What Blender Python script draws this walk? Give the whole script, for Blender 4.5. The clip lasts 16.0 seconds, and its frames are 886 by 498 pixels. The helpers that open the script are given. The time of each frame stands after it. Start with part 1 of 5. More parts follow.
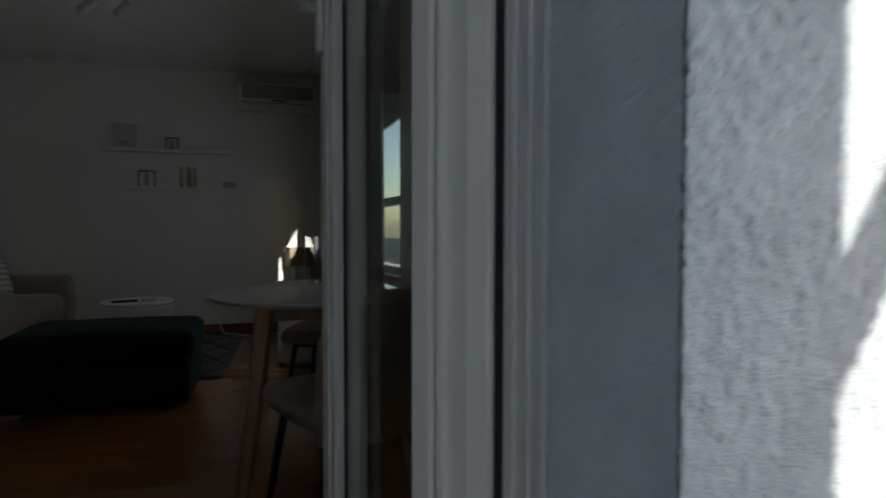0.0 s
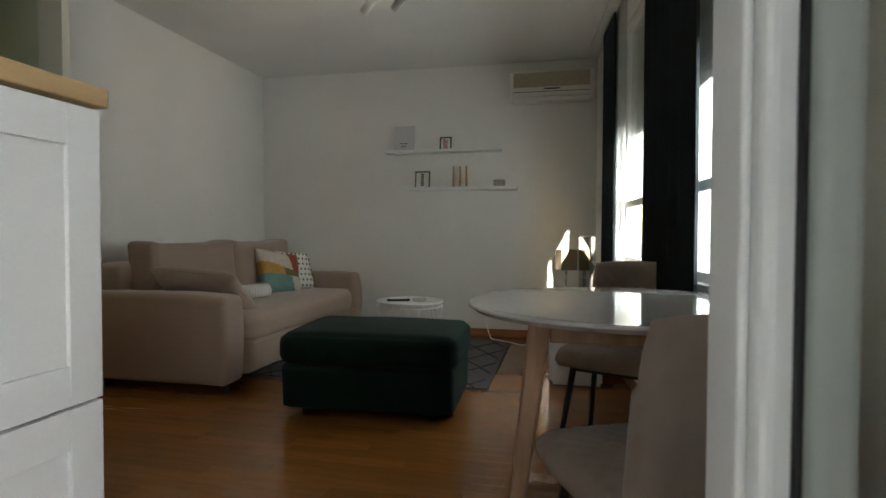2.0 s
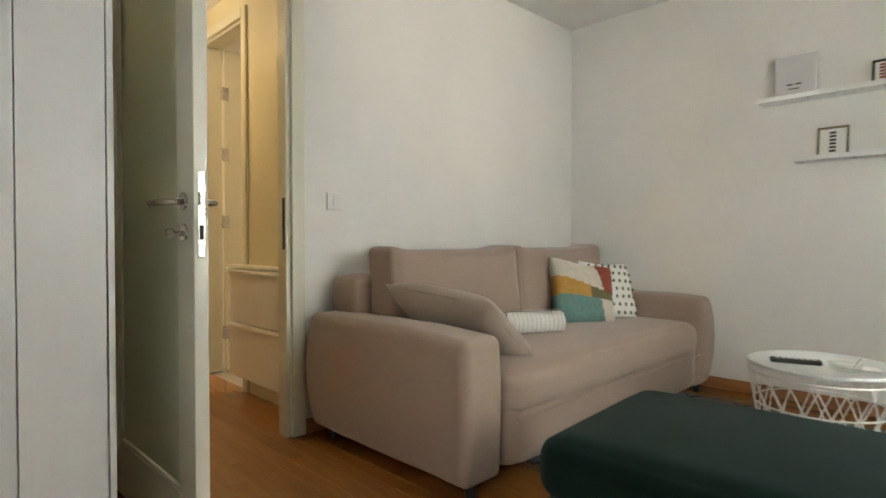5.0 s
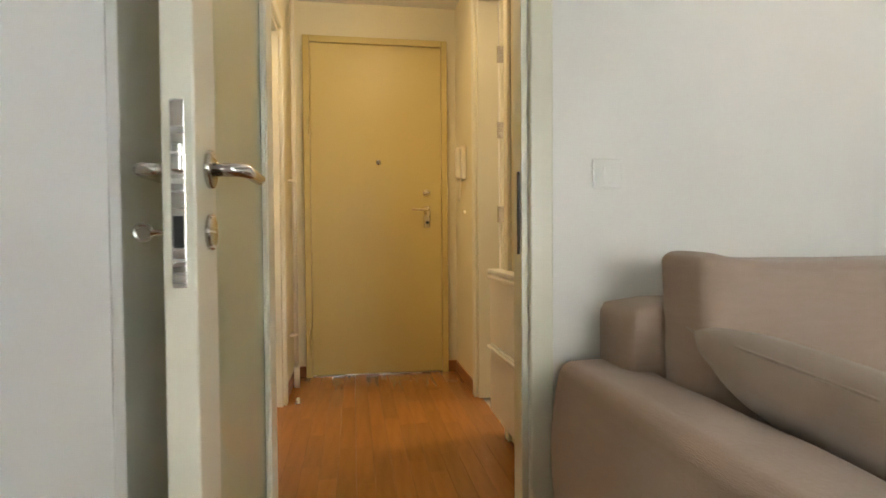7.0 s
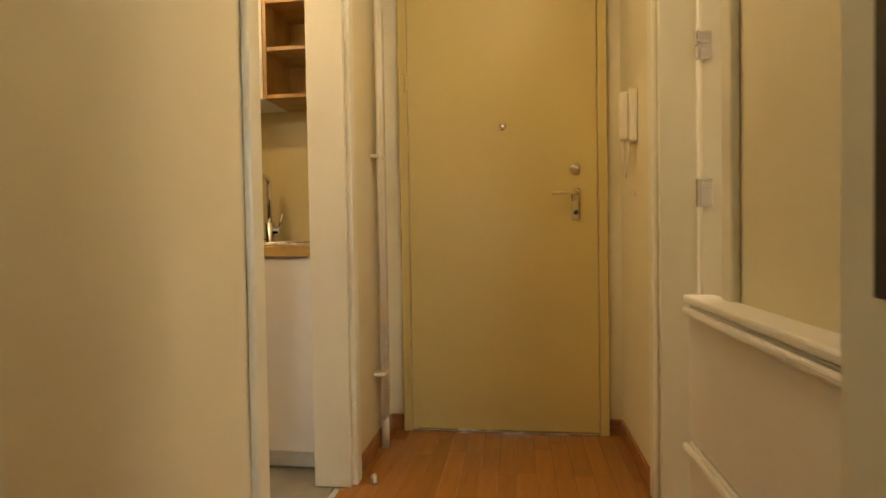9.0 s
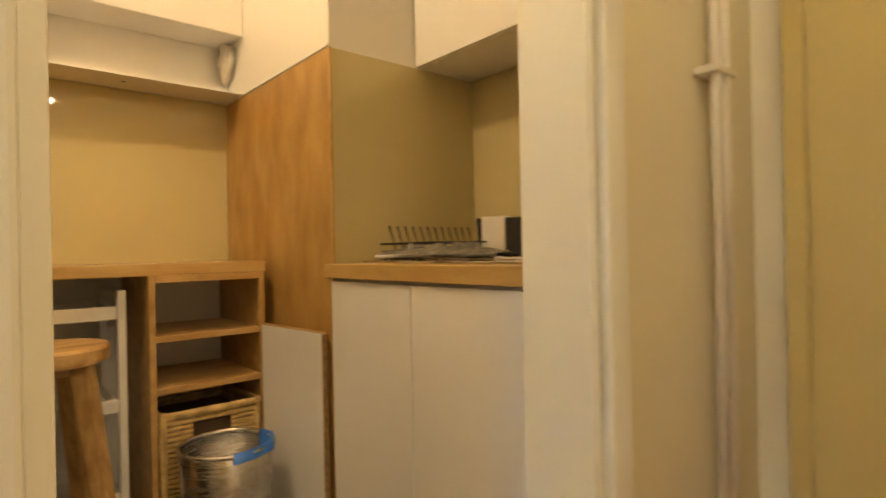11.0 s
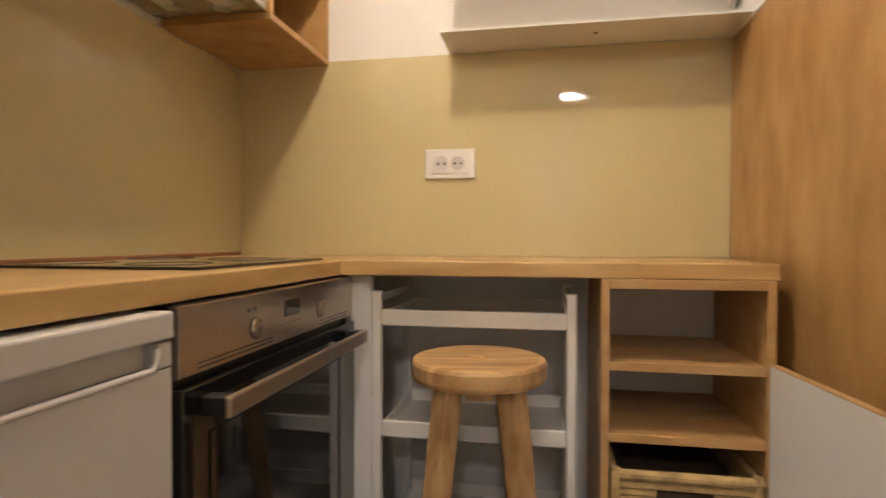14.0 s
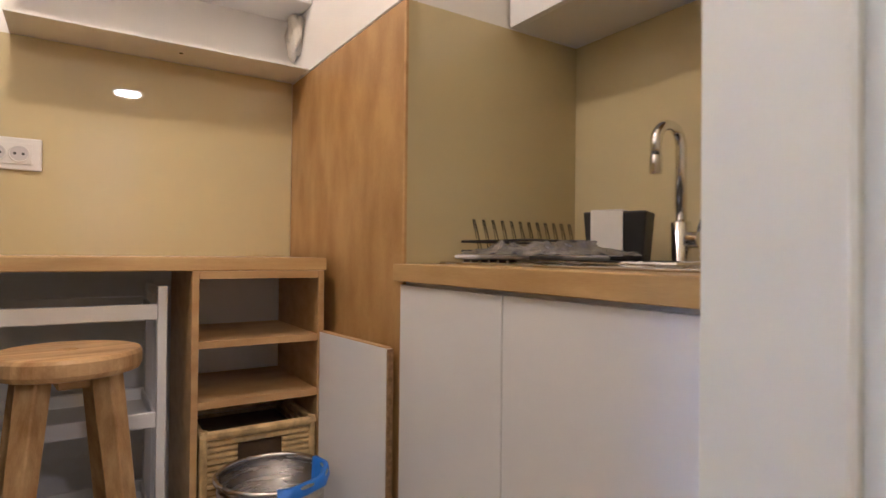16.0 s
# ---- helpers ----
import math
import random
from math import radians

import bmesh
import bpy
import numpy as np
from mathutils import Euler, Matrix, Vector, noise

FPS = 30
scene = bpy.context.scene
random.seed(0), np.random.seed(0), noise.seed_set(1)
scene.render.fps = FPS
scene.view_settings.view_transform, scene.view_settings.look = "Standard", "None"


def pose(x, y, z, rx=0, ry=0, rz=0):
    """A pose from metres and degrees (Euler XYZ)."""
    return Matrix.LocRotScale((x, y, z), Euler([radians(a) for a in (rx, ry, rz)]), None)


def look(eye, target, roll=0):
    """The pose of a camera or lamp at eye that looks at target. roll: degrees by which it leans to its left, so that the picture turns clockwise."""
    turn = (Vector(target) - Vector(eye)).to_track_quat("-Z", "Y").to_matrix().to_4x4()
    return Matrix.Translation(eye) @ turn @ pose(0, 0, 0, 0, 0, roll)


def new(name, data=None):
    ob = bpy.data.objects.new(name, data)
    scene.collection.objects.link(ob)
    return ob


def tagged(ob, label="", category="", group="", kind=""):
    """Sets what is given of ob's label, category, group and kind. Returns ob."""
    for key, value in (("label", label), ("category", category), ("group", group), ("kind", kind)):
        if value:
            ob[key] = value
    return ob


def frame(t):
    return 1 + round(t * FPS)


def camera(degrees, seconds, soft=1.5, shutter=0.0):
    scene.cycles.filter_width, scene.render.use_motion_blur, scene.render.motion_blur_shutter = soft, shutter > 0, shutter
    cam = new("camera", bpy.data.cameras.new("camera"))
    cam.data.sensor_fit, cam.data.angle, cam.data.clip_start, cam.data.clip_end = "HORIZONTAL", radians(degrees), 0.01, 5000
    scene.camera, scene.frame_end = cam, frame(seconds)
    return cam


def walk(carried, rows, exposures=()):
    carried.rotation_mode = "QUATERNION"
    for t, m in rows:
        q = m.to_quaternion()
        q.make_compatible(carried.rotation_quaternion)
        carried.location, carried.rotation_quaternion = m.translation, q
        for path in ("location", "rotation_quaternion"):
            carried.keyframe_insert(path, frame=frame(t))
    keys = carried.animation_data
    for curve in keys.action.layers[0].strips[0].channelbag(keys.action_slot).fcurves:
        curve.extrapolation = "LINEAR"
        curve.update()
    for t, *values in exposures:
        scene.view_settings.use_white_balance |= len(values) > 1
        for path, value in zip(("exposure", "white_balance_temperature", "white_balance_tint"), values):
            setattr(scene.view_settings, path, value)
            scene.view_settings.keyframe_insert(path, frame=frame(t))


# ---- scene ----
# The camera and its walk
cam = camera(77.0, 16.0, shutter=0.3)
PATH = [
    (0, (3.025, -3.476, 0.999), (3.526, -1.541, 0.926), 0.1),
    (0.5, (3.029, -3.326, 0.943), (3.112, -1.329, 0.884), -0.6),
    (1, (2.98, -3.186, 0.949), (2.773, -1.197, 0.891), -0.1),
    (1.5, (2.961, -3.014, 0.956), (2.634, -1.042, 0.898), 0.2),
    (2, (2.959, -2.851, 0.949), (2.537, -0.897, 0.894), 0.2),
    (2.5, (2.958, -2.613, 0.939), (2.356, -0.706, 0.881), -0.1),
    (3, (2.942, -2.391, 0.939), (2.118, -0.569, 0.886), -0.2),
    (3.5, (2.848, -2.212, 0.932), (1.858, -0.475, 0.88), -0.3),
    (3.7, (2.786, -2.123, 0.931), (1.735, -0.422, 0.882), -0.3),
    (5.8, (2.107, -0.977, 0.922), (0.371, 0.013, 0.872), -0.3),
    (6, (2.045, -0.909, 0.932), (0.232, -0.067, 0.875), -0.5),
    (6.5, (1.841, -0.714, 0.932), (-0.094, -0.212, 0.88), -0.5),
    (7, (1.552, -0.568, 0.94), (-0.422, -0.252, 0.887), -0.4),
    (7.5, (1.282, -0.468, 0.923), (-0.712, -0.311, 0.875), -0.4),
    (8, (0.978, -0.376, 0.927), (-1.021, -0.438, 0.881), -0.4),
    (8.2, (0.862, -0.371, 0.936), (-1.133, -0.492, 0.883), -0.4),
    (10.3, (-0.454, -0.287, 0.915), (-2.256, -1.156, 0.921), -1.4),
    (10.5, (-0.595, -0.325, 0.916), (-2.292, -1.383, 0.926), -1.2),
    (11, (-0.84, -0.455, 0.929), (-2.13, -1.955, 0.934), -1.2),
    (11.5, (-0.987, -0.644, 0.925), (-1.88, -2.433, 0.937), -0.8),
    (12, (-1.056, -0.824, 0.925), (-1.611, -2.745, 0.919), -0.7),
    (12.5, (-1.089, -0.964, 0.931), (-1.038, -2.963, 0.928), -0.3),
    (13, (-1.125, -0.999, 0.948), (-0.613, -2.932, 0.917), -0.7),
    (13.2, (-1.126, -0.992, 0.962), (-0.557, -2.908, 0.916), -0.6),
    (13.5, (-1.144, -1.02, 0.953), (-0.542, -2.926, 0.915), -0.7),
    (14, (-1.146, -1.04, 0.954), (-0.785, -3.007, 0.926), 0.1),
    (14.5, (-1.147, -1.055, 0.938), (-1.388, -3.04, 0.943), 0.3),
    (15, (-1.133, -1.028, 0.921), (-1.818, -2.907, 0.948), 0.3),
    (15.5, (-1.086, -0.923, 0.921), (-2.044, -2.679, 0.941), 0.3),
    (16, (-1.017, -0.751, 0.919), (-2.113, -2.424, 0.939), 0.6),
]
EXPOSURES = [
    (0, 0.3, 6500, 10), (0.6, 0.85, 7200, 10), (1.0, 1.75, 7000, 10), (1.5, 2.38, 7200, 10), (2.0, 2.68, 7300, 10), (3.0, 3.25, 7300, 10), (3.7, 3.65, 7500, 10),
    (5.8, 4.08, 7600, 12), (7.0, 4.2, 7400, 12), (8.2, 3.93, 8000, 14), (10.3, 4.12, 8500, 14), (11.5, 4.25, 7200, 12), (12.0, 4.2, 7100, 12), (12.6, 4.07, 6900, 12), (13.2, 4.3, 5900, 18), (14.0, 4.4, 5300, 18), (15.0, 4.3, 4850, 20), (16.0, 4.3, 4950, 24),
]
walk(cam, [(t, look(eye, target, roll)) for t, eye, target, roll in PATH], EXPOSURES)

# World, sun and lamps
SUN_DIR = Vector((-0.25, 1.0, -0.30)).normalized()
world = bpy.data.worlds.new("world")
scene.world = world
world.use_nodes = True
wn = world.node_tree
sky = wn.nodes.new("ShaderNodeTexSky")
sky.sky_type = "NISHITA"
sky.sun_disc = False
sky.sun_elevation = math.asin(-SUN_DIR.z)
sky.sun_rotation = math.atan2(-SUN_DIR.x, -SUN_DIR.y)
wn.nodes["Background"].inputs["Strength"].default_value = 0.14
wn.links.new(sky.outputs[0], wn.nodes["Background"].inputs["Color"])


def lamp(name, kind, energy, color, m, **more):
    data = bpy.data.lights.new(name, kind)
    data.energy, data.color = energy, color
    if kind == "AREA":
        data.shape = more.get("shape", "RECTANGLE")
        data.size, data.size_y = more["size"]
    elif kind == "SUN":
        data.angle = more["angle"]
    else:
        data.shadow_soft_size = more.get("soft", 0.05)
        if kind == "SPOT":
            data.spot_size, data.spot_blend = more["cone"], 0.6
    ob = new(name, data)
    ob.matrix_world = m
    return ob


WARM, DAY = (1.0, 0.66, 0.23), (0.90, 0.95, 1.0)
lamp("sun", "SUN", 5.0, (1.0, 0.95, 0.87), look((0, 0, 0), SUN_DIR), angle=radians(0.5))
lamp("hall_light", "AREA", 0.17, WARM, pose(-1.2, -0.37, 2.25), size=(0.2, 0.2), shape="DISK")
lamp("hall_glow", "POINT", 0.10, WARM, pose(-1.2, -0.37, 2.30), soft=0.08)
lamp("bathroom_light", "AREA", 0.8, (1.0, 0.72, 0.42), pose(-1.40, 1.22, 2.43), size=(0.2, 0.2), shape="DISK")
lamp("kitchen_light", "POINT", 1.12, (1.0, 0.70, 0.36), pose(-0.84, -1.92, 2.37), soft=0.035)
lamp("spot_light_wall", "SPOT", 0.9, (1.0, 0.88, 0.72), look((1.75, 0.62, 2.3), (0.0, 1.0, 2.15)), cone=radians(60), soft=0.03)
# Added fill from the spotlight bar; neither head is turned towards the door.
lamp("fill_spot_door", "SPOT", 0.15, (1.0, 0.88, 0.72), look((1.95, 0.50, 2.3), (1.2, -0.8, 0.6)), cone=radians(100), soft=0.03)


# Materials
def material(name, color, rough=0.5, metal=0.0, vary=0.0, scale=6.0, bump=0.0, bump_scale=120.0, stretch=(1, 1, 1), second=None, coat=0.0,
             random_object=0.0, random_island=0.0, sheen=0.0, transmission=0.0, emission=0.0, spec=0.5, relief=0.004):
    """Principled surface with two scales of variation and a fine bump."""
    mat = bpy.data.materials.new(name)
    mat.use_nodes = True
    nt = mat.node_tree
    n, link = nt.nodes, nt.links.new
    b = n["Principled BSDF"]
    b.inputs["Roughness"].default_value, b.inputs["Metallic"].default_value = rough, metal
    b.inputs["Coat Weight"].default_value, b.inputs["Sheen Weight"].default_value = coat, sheen
    b.inputs["Transmission Weight"].default_value = transmission
    b.inputs["Specular IOR Level"].default_value = spec
    col = (*color, 1.0)
    b.inputs["Base Color"].default_value = col
    if emission:
        b.inputs["Emission Color"].default_value, b.inputs["Emission Strength"].default_value = col, emission
    if vary or second or bump or random_object or random_island:
        tc, mp = n.new("ShaderNodeTexCoord"), n.new("ShaderNodeMapping")
        mp.inputs["Scale"].default_value = stretch
        link(tc.outputs["Object"], mp.inputs["Vector"])
        big, fine = n.new("ShaderNodeTexNoise"), n.new("ShaderNodeTexNoise")
        big.inputs["Scale"].default_value, big.inputs["Detail"].default_value = scale, 4.0
        fine.inputs["Scale"].default_value, fine.inputs["Detail"].default_value = bump_scale, 3.0
        link(mp.outputs[0], big.inputs["Vector"])
        link(mp.outputs[0], fine.inputs["Vector"])
        mix = n.new("ShaderNodeMix")
        mix.data_type = "RGBA"
        other = second or tuple(c * (1.0 - vary) for c in color)
        mix.inputs[6].default_value, mix.inputs[7].default_value = col, (*other, 1.0)
        factor = big.outputs["Fac"]
        ramp = n.new("ShaderNodeMapRange")
        add = n.new("ShaderNodeMath")
        add.operation, add.use_clamp = "MULTIPLY_ADD", False
        add.inputs[1].default_value = 0.25
        link(fine.outputs["Fac"], add.inputs[0])
        link(factor, add.inputs[2])
        link(add.outputs[0], ramp.inputs["Value"])
        ramp.inputs["From Min"].default_value, ramp.inputs["From Max"].default_value = 0.45, 0.82
        link(ramp.outputs[0], mix.inputs[0])
        out = mix.outputs[2]
        if random_object or random_island:
            hsv = n.new("ShaderNodeHueSaturation")
            r = n.new("ShaderNodeMapRange")
            w = random_object or random_island
            r.inputs["To Min"].default_value, r.inputs["To Max"].default_value = 1 - w, 1 + w
            src = n.new("ShaderNodeObjectInfo").outputs["Random"] if random_object else n.new("ShaderNodeNewGeometry").outputs["Random Per Island"]
            link(src, r.inputs["Value"])
            link(r.outputs[0], hsv.inputs["Value"])
            link(out, hsv.inputs["Color"])
            out = hsv.outputs[0]
        link(out, b.inputs["Base Color"])
        if bump:
            bp = n.new("ShaderNodeBump")
            bp.inputs["Strength"].default_value, bp.inputs["Distance"].default_value = min(1.0, bump), relief
            link(fine.outputs["Fac"], bp.inputs["Height"])
            link(bp.outputs[0], b.inputs["Normal"])
        rr = n.new("ShaderNodeMapRange")
        rr.inputs["To Min"].default_value, rr.inputs["To Max"].default_value = max(0.02, rough - 0.06), min(1.0, rough + 0.07)
        link(big.outputs["Fac"], rr.inputs["Value"])
        link(rr.outputs[0], b.inputs["Roughness"])
    return mat


wall_paint = material("wall_paint", (0.80, 0.785, 0.75), 0.42, vary=0.05, scale=2.0, bump=0.10, bump_scale=260)
ceiling_paint = material("ceiling_paint", (0.80, 0.79, 0.77), 0.9, vary=0.05, scale=2.0, bump=0.08, bump_scale=200)
hall_paint = material("hall_paint", (0.74, 0.68, 0.49), 0.55, vary=0.05, scale=2.0, bump=0.10, bump_scale=240)
stucco = material("stucco", (0.50, 0.54, 0.575), 0.95, vary=0.14, scale=14, bump=0.6, bump_scale=420, relief=0.004)
white_lacquer = material("white_lacquer", (0.80, 0.80, 0.79), 0.32, vary=0.03, scale=3, bump=0.03, bump_scale=300)
door_lacquer = material("door_lacquer", (0.74, 0.72, 0.60), 0.35, vary=0.05, scale=2, bump=0.04, bump_scale=200)
entrance_paint = material("entrance_paint", (0.59, 0.47, 0.19), 0.4, vary=0.06, scale=1.2, bump=0.05, bump_scale=220, stretch=(1, 1, 0.15))
pvc = material("pvc", (0.78, 0.78, 0.75), 0.3, vary=0.06, scale=5, bump=0.03, bump_scale=90)
rubber = material("rubber", (0.012, 0.012, 0.012), 0.7)
oak_plank = material("oak_plank", (0.325, 0.132, 0.033), 0.22, second=(0.27, 0.105, 0.025), scale=4, bump=0.012, bump_scale=26, stretch=(1, 9, 1), random_object=0.13, coat=0.3)
oak_rest = material("oak_rest", (0.325, 0.132, 0.033), 0.22, second=(0.27, 0.105, 0.025), scale=4, bump=0.012, bump_scale=26, stretch=(1, 9, 1), random_island=0.13, coat=0.3)
oak_skirt = material("oak_skirt", (0.36, 0.16, 0.06), 0.4, second=(0.26, 0.10, 0.035), scale=5, stretch=(1, 1, 8), bump=0.06)
worktop_wood = material("worktop_wood", (0.58, 0.40, 0.165), 0.34, second=(0.46, 0.29, 0.10), scale=3.2, stretch=(1.2, 1.2, 9), bump=0.06, bump_scale=50)
panel_wood = material("panel_wood", (0.51, 0.32, 0.115), 0.36, second=(0.36, 0.20, 0.055), scale=3.4, stretch=(3.2, 3.2, 1.3), bump=0.05, bump_scale=60)
shelf_wood = material("shelf_wood", (0.56, 0.365, 0.15), 0.42, second=(0.44, 0.26, 0.09), scale=3, stretch=(2, 5, 8), bump=0.05, bump_scale=60)
stool_wood = material("stool_wood", (0.58, 0.385, 0.17), 0.45, second=(0.34, 0.19, 0.065), scale=4, stretch=(1.5, 12, 3), bump=0.10, bump_scale=40, random_island=0.16)
leg_wood = material("leg_wood", (0.55, 0.33, 0.20), 0.42, second=(0.42, 0.23, 0.12), scale=5, stretch=(6, 6, 1), bump=0.05, bump_scale=60)
cabinet_top_wood = material("cabinet_top_wood", (0.55, 0.38, 0.19), 0.42, second=(0.46, 0.29, 0.13), scale=4, stretch=(6, 1, 6), bump=0.05)
raw_board = material("raw_board", (0.42, 0.27, 0.13), 0.9, vary=0.5, scale=60, bump=0.7, bump_scale=160)
splash_glass = material("splash_glass", (0.60, 0.515, 0.285), 0.012, coat=0.3)
sofa_cloth = material("sofa_cloth", (0.36, 0.262, 0.205), 0.9, vary=0.05, scale=9, bump=0.6, bump_scale=75, stretch=(1.6, 1.6, 9), sheen=0.25, relief=0.002)
cushion_cloth = material("cushion_cloth", (0.37, 0.285, 0.225), 0.9, vary=0.12, scale=6, bump=0.5, bump_scale=420, sheen=0.25)
green_cloth = material("green_cloth", (0.0015, 0.019, 0.015), 0.95, vary=0.25, scale=7, bump=0.5, bump_scale=450, sheen=0.04, spec=0.2)
chair_velvet = material("chair_velvet", (0.36, 0.285, 0.23), 0.75, vary=0.18, scale=9, bump=0.25, bump_scale=350, sheen=0.15)
curtain_cloth = material("curtain_cloth", (0.010, 0.018, 0.026), 0.92, vary=0.25, scale=8, bump=0.35, bump_scale=420)
black_metal = material("black_metal", (0.012, 0.012, 0.013), 0.42, vary=0.2, scale=20)
steel = material("steel", (0.60, 0.58, 0.55), 0.26, metal=1.0, vary=0.10, scale=12, stretch=(1, 1, 8))
brass = material("brass", (0.75, 0.64, 0.42), 0.28, metal=1.0, vary=0.10, scale=20)
chrome = material("chrome", (0.80, 0.80, 0.80), 0.07, metal=1.0)
bar_steel = material("bar_steel", (0.52, 0.45, 0.37), 0.34, metal=1.0, vary=0.08, scale=12, stretch=(8, 8, 1))
oven_steel = material("oven_steel", (0.50, 0.44, 0.38), 0.27, metal=1.0)
black_glass = material("black_glass", (0.010, 0.010, 0.011), 0.05, coat=0.5)
black_plastic = material("black_plastic", (0.016, 0.016, 0.017), 0.45, vary=0.1, scale=30)
fridge_enamel = material("fridge_enamel", (0.62, 0.595, 0.60), 0.36, vary=0.02, scale=6, bump=0.03, bump_scale=260)
white_plastic = material("white_plastic", (0.80, 0.79, 0.76), 0.38, vary=0.03, scale=9)
cream_plastic = material("cream_plastic", (0.74, 0.69, 0.56), 0.4, vary=0.05, scale=9)
ac_grille = material("ac_grille", (0.47, 0.40, 0.28), 0.55, vary=0.12, scale=30)
wire_white = material("wire_white", (0.80, 0.79, 0.76), 0.4, vary=0.03, scale=9)
table_lacquer = material("table_lacquer", (0.80, 0.80, 0.79), 0.06, vary=0.02, scale=2, coat=0.5)
lamp_shade = material("lamp_shade", (0.34, 0.28, 0.19), 0.85, vary=0.12, scale=60, bump=0.4, bump_scale=300)
rug_cloth = material("rug_cloth", (0.095, 0.085, 0.085), 0.98, vary=0.35, scale=30, bump=0.8, bump_scale=180)
rug_pale = material("rug_pale", (0.42, 0.38, 0.34), 0.98, vary=0.2, scale=40, bump=0.6, bump_scale=180)
rug_dark = material("rug_dark", (0.028, 0.024, 0.026), 0.98, vary=0.2, scale=40, bump=0.6, bump_scale=180)
wicker = material("wicker", (0.68, 0.49, 0.21), 0.6, vary=0.45, scale=30, bump=0.4, bump_scale=90, random_island=0.2)
shaded_inside = material("shaded_inside", (0.10, 0.065, 0.035), 0.9, vary=0.2, scale=30)
blue_bag = material("blue_bag", (0.03, 0.20, 0.75), 0.4, vary=0.25, scale=25, bump=0.4, bump_scale=70)
paper_white = material("paper_white", (0.80, 0.78, 0.74), 0.7, vary=0.03, scale=8)
grey_print = material("grey_print", (0.62, 0.60, 0.60), 0.6, vary=0.05, scale=8)
ink = material("ink", (0.04, 0.04, 0.04), 0.7)
ochre = material("ochre", (0.55, 0.30, 0.07), 0.9, vary=0.15, scale=40, bump=0.3, bump_scale=400)
teal = material("teal", (0.14, 0.27, 0.25), 0.9, vary=0.15, scale=40, bump=0.3, bump_scale=400)
rust = material("rust", (0.33, 0.07, 0.04), 0.9, vary=0.15, scale=40, bump=0.3, bump_scale=400)
cream_cloth = material("cream_cloth", (0.62, 0.55, 0.46), 0.9, vary=0.1, scale=40, bump=0.4, bump_scale=400)
olive = material("olive", (0.17, 0.15, 0.07), 0.9, vary=0.15, scale=40, bump=0.3, bump_scale=400)
candle_wax = material("candle_wax", (0.50, 0.27, 0.10), 0.5, vary=0.1, scale=30)
pale_stone = material("pale_stone", (0.55, 0.50, 0.42), 0.8, vary=0.2, scale=60, bump=0.4)
blocker_sheet = material("blocker_sheet", (0.24, 0.24, 0.25), 0.9, vary=0.2, scale=20, bump=0.3, bump_scale=200)
grey_film = material("grey_film", (0.42, 0.41, 0.41), 0.22, vary=0.2, scale=30, transmission=0.55, coat=0.3)
pale_foam = material("pale_foam", (0.74, 0.70, 0.62), 0.9, vary=0.12, scale=40, bump=0.5, bump_scale=150)
grey_tile = material("grey_tile", (0.30, 0.29, 0.27), 0.45, vary=0.2, scale=7, bump=0.05, random_object=0.1)
facade_far = material("facade_far", (0.62, 0.60, 0.56), 0.9, vary=0.08, scale=0.5)
concrete = material("concrete", (0.40, 0.39, 0.37), 0.9, vary=0.2, scale=3, bump=0.4, bump_scale=60)
asphalt = material("asphalt", (0.06, 0.06, 0.06), 0.95, vary=0.3, scale=0.4, bump=0.3, bump_scale=20)
lamp_glow = material("lamp_glow", (1.0, 0.86, 0.62), 0.5, emission=2.0)
diffuser_glow = material("diffuser_glow", (1.0, 0.93, 0.82), 0.5, emission=2.2)
lampshade_glow = material("lampshade_glow", (1.0, 0.86, 0.66), 0.5, emission=0.7)

clear_glass = bpy.data.materials.new("clear_glass")
clear_glass.use_nodes = True
g = clear_glass.node_tree
g.nodes.clear()
go, gm, gt, gg, gf, gp, ga = (g.nodes.new(k) for k in ("ShaderNodeOutputMaterial", "ShaderNodeMixShader", "ShaderNodeBsdfTransparent", "ShaderNodeBsdfGlossy", "ShaderNodeLayerWeight", "ShaderNodeMath", "ShaderNodeMath"))
gt.inputs[0].default_value = (0.93, 0.95, 0.93, 1)
gg.inputs["Roughness"].default_value = 0.02
gp.operation, gp.inputs[1].default_value = "POWER", 5.0
ga.operation, ga.inputs[1].default_value, ga.inputs[2].default_value = "MULTIPLY_ADD", 0.7, 0.04
g.links.new(gf.outputs["Facing"], gp.inputs[0])
g.links.new(gp.outputs[0], ga.inputs[0])
g.links.new(ga.outputs[0], gm.inputs[0])
g.links.new(gt.outputs[0], gm.inputs[1])
g.links.new(gg.outputs[0], gm.inputs[2])
g.links.new(gm.outputs[0], go.inputs["Surface"])

frosted_glass = material("frosted_glass", (0.60, 0.65, 0.48), 0.35, vary=0.04, scale=1.5, coat=0.3, transmission=0.35)

sheer_cloth = bpy.data.materials.new("sheer_cloth")
sheer_cloth.use_nodes = True
g = sheer_cloth.node_tree
g.nodes.clear()
go, gm, gt, gd, gl, ga = (g.nodes.new(k) for k in ("ShaderNodeOutputMaterial", "ShaderNodeMixShader", "ShaderNodeBsdfTransparent", "ShaderNodeBsdfDiffuse", "ShaderNodeBsdfTranslucent", "ShaderNodeMixShader"))
gm.inputs[0].default_value, ga.inputs[0].default_value = 0.62, 0.7
gd.inputs[0].default_value = gl.inputs[0].default_value = (0.85, 0.86, 0.86, 1)
g.links.new(gd.outputs[0], ga.inputs[1])
g.links.new(gl.outputs[0], ga.inputs[2])
g.links.new(gt.outputs[0], gm.inputs[1])
g.links.new(ga.outputs[0], gm.inputs[2])
g.links.new(gm.outputs[0], go.inputs["Surface"])


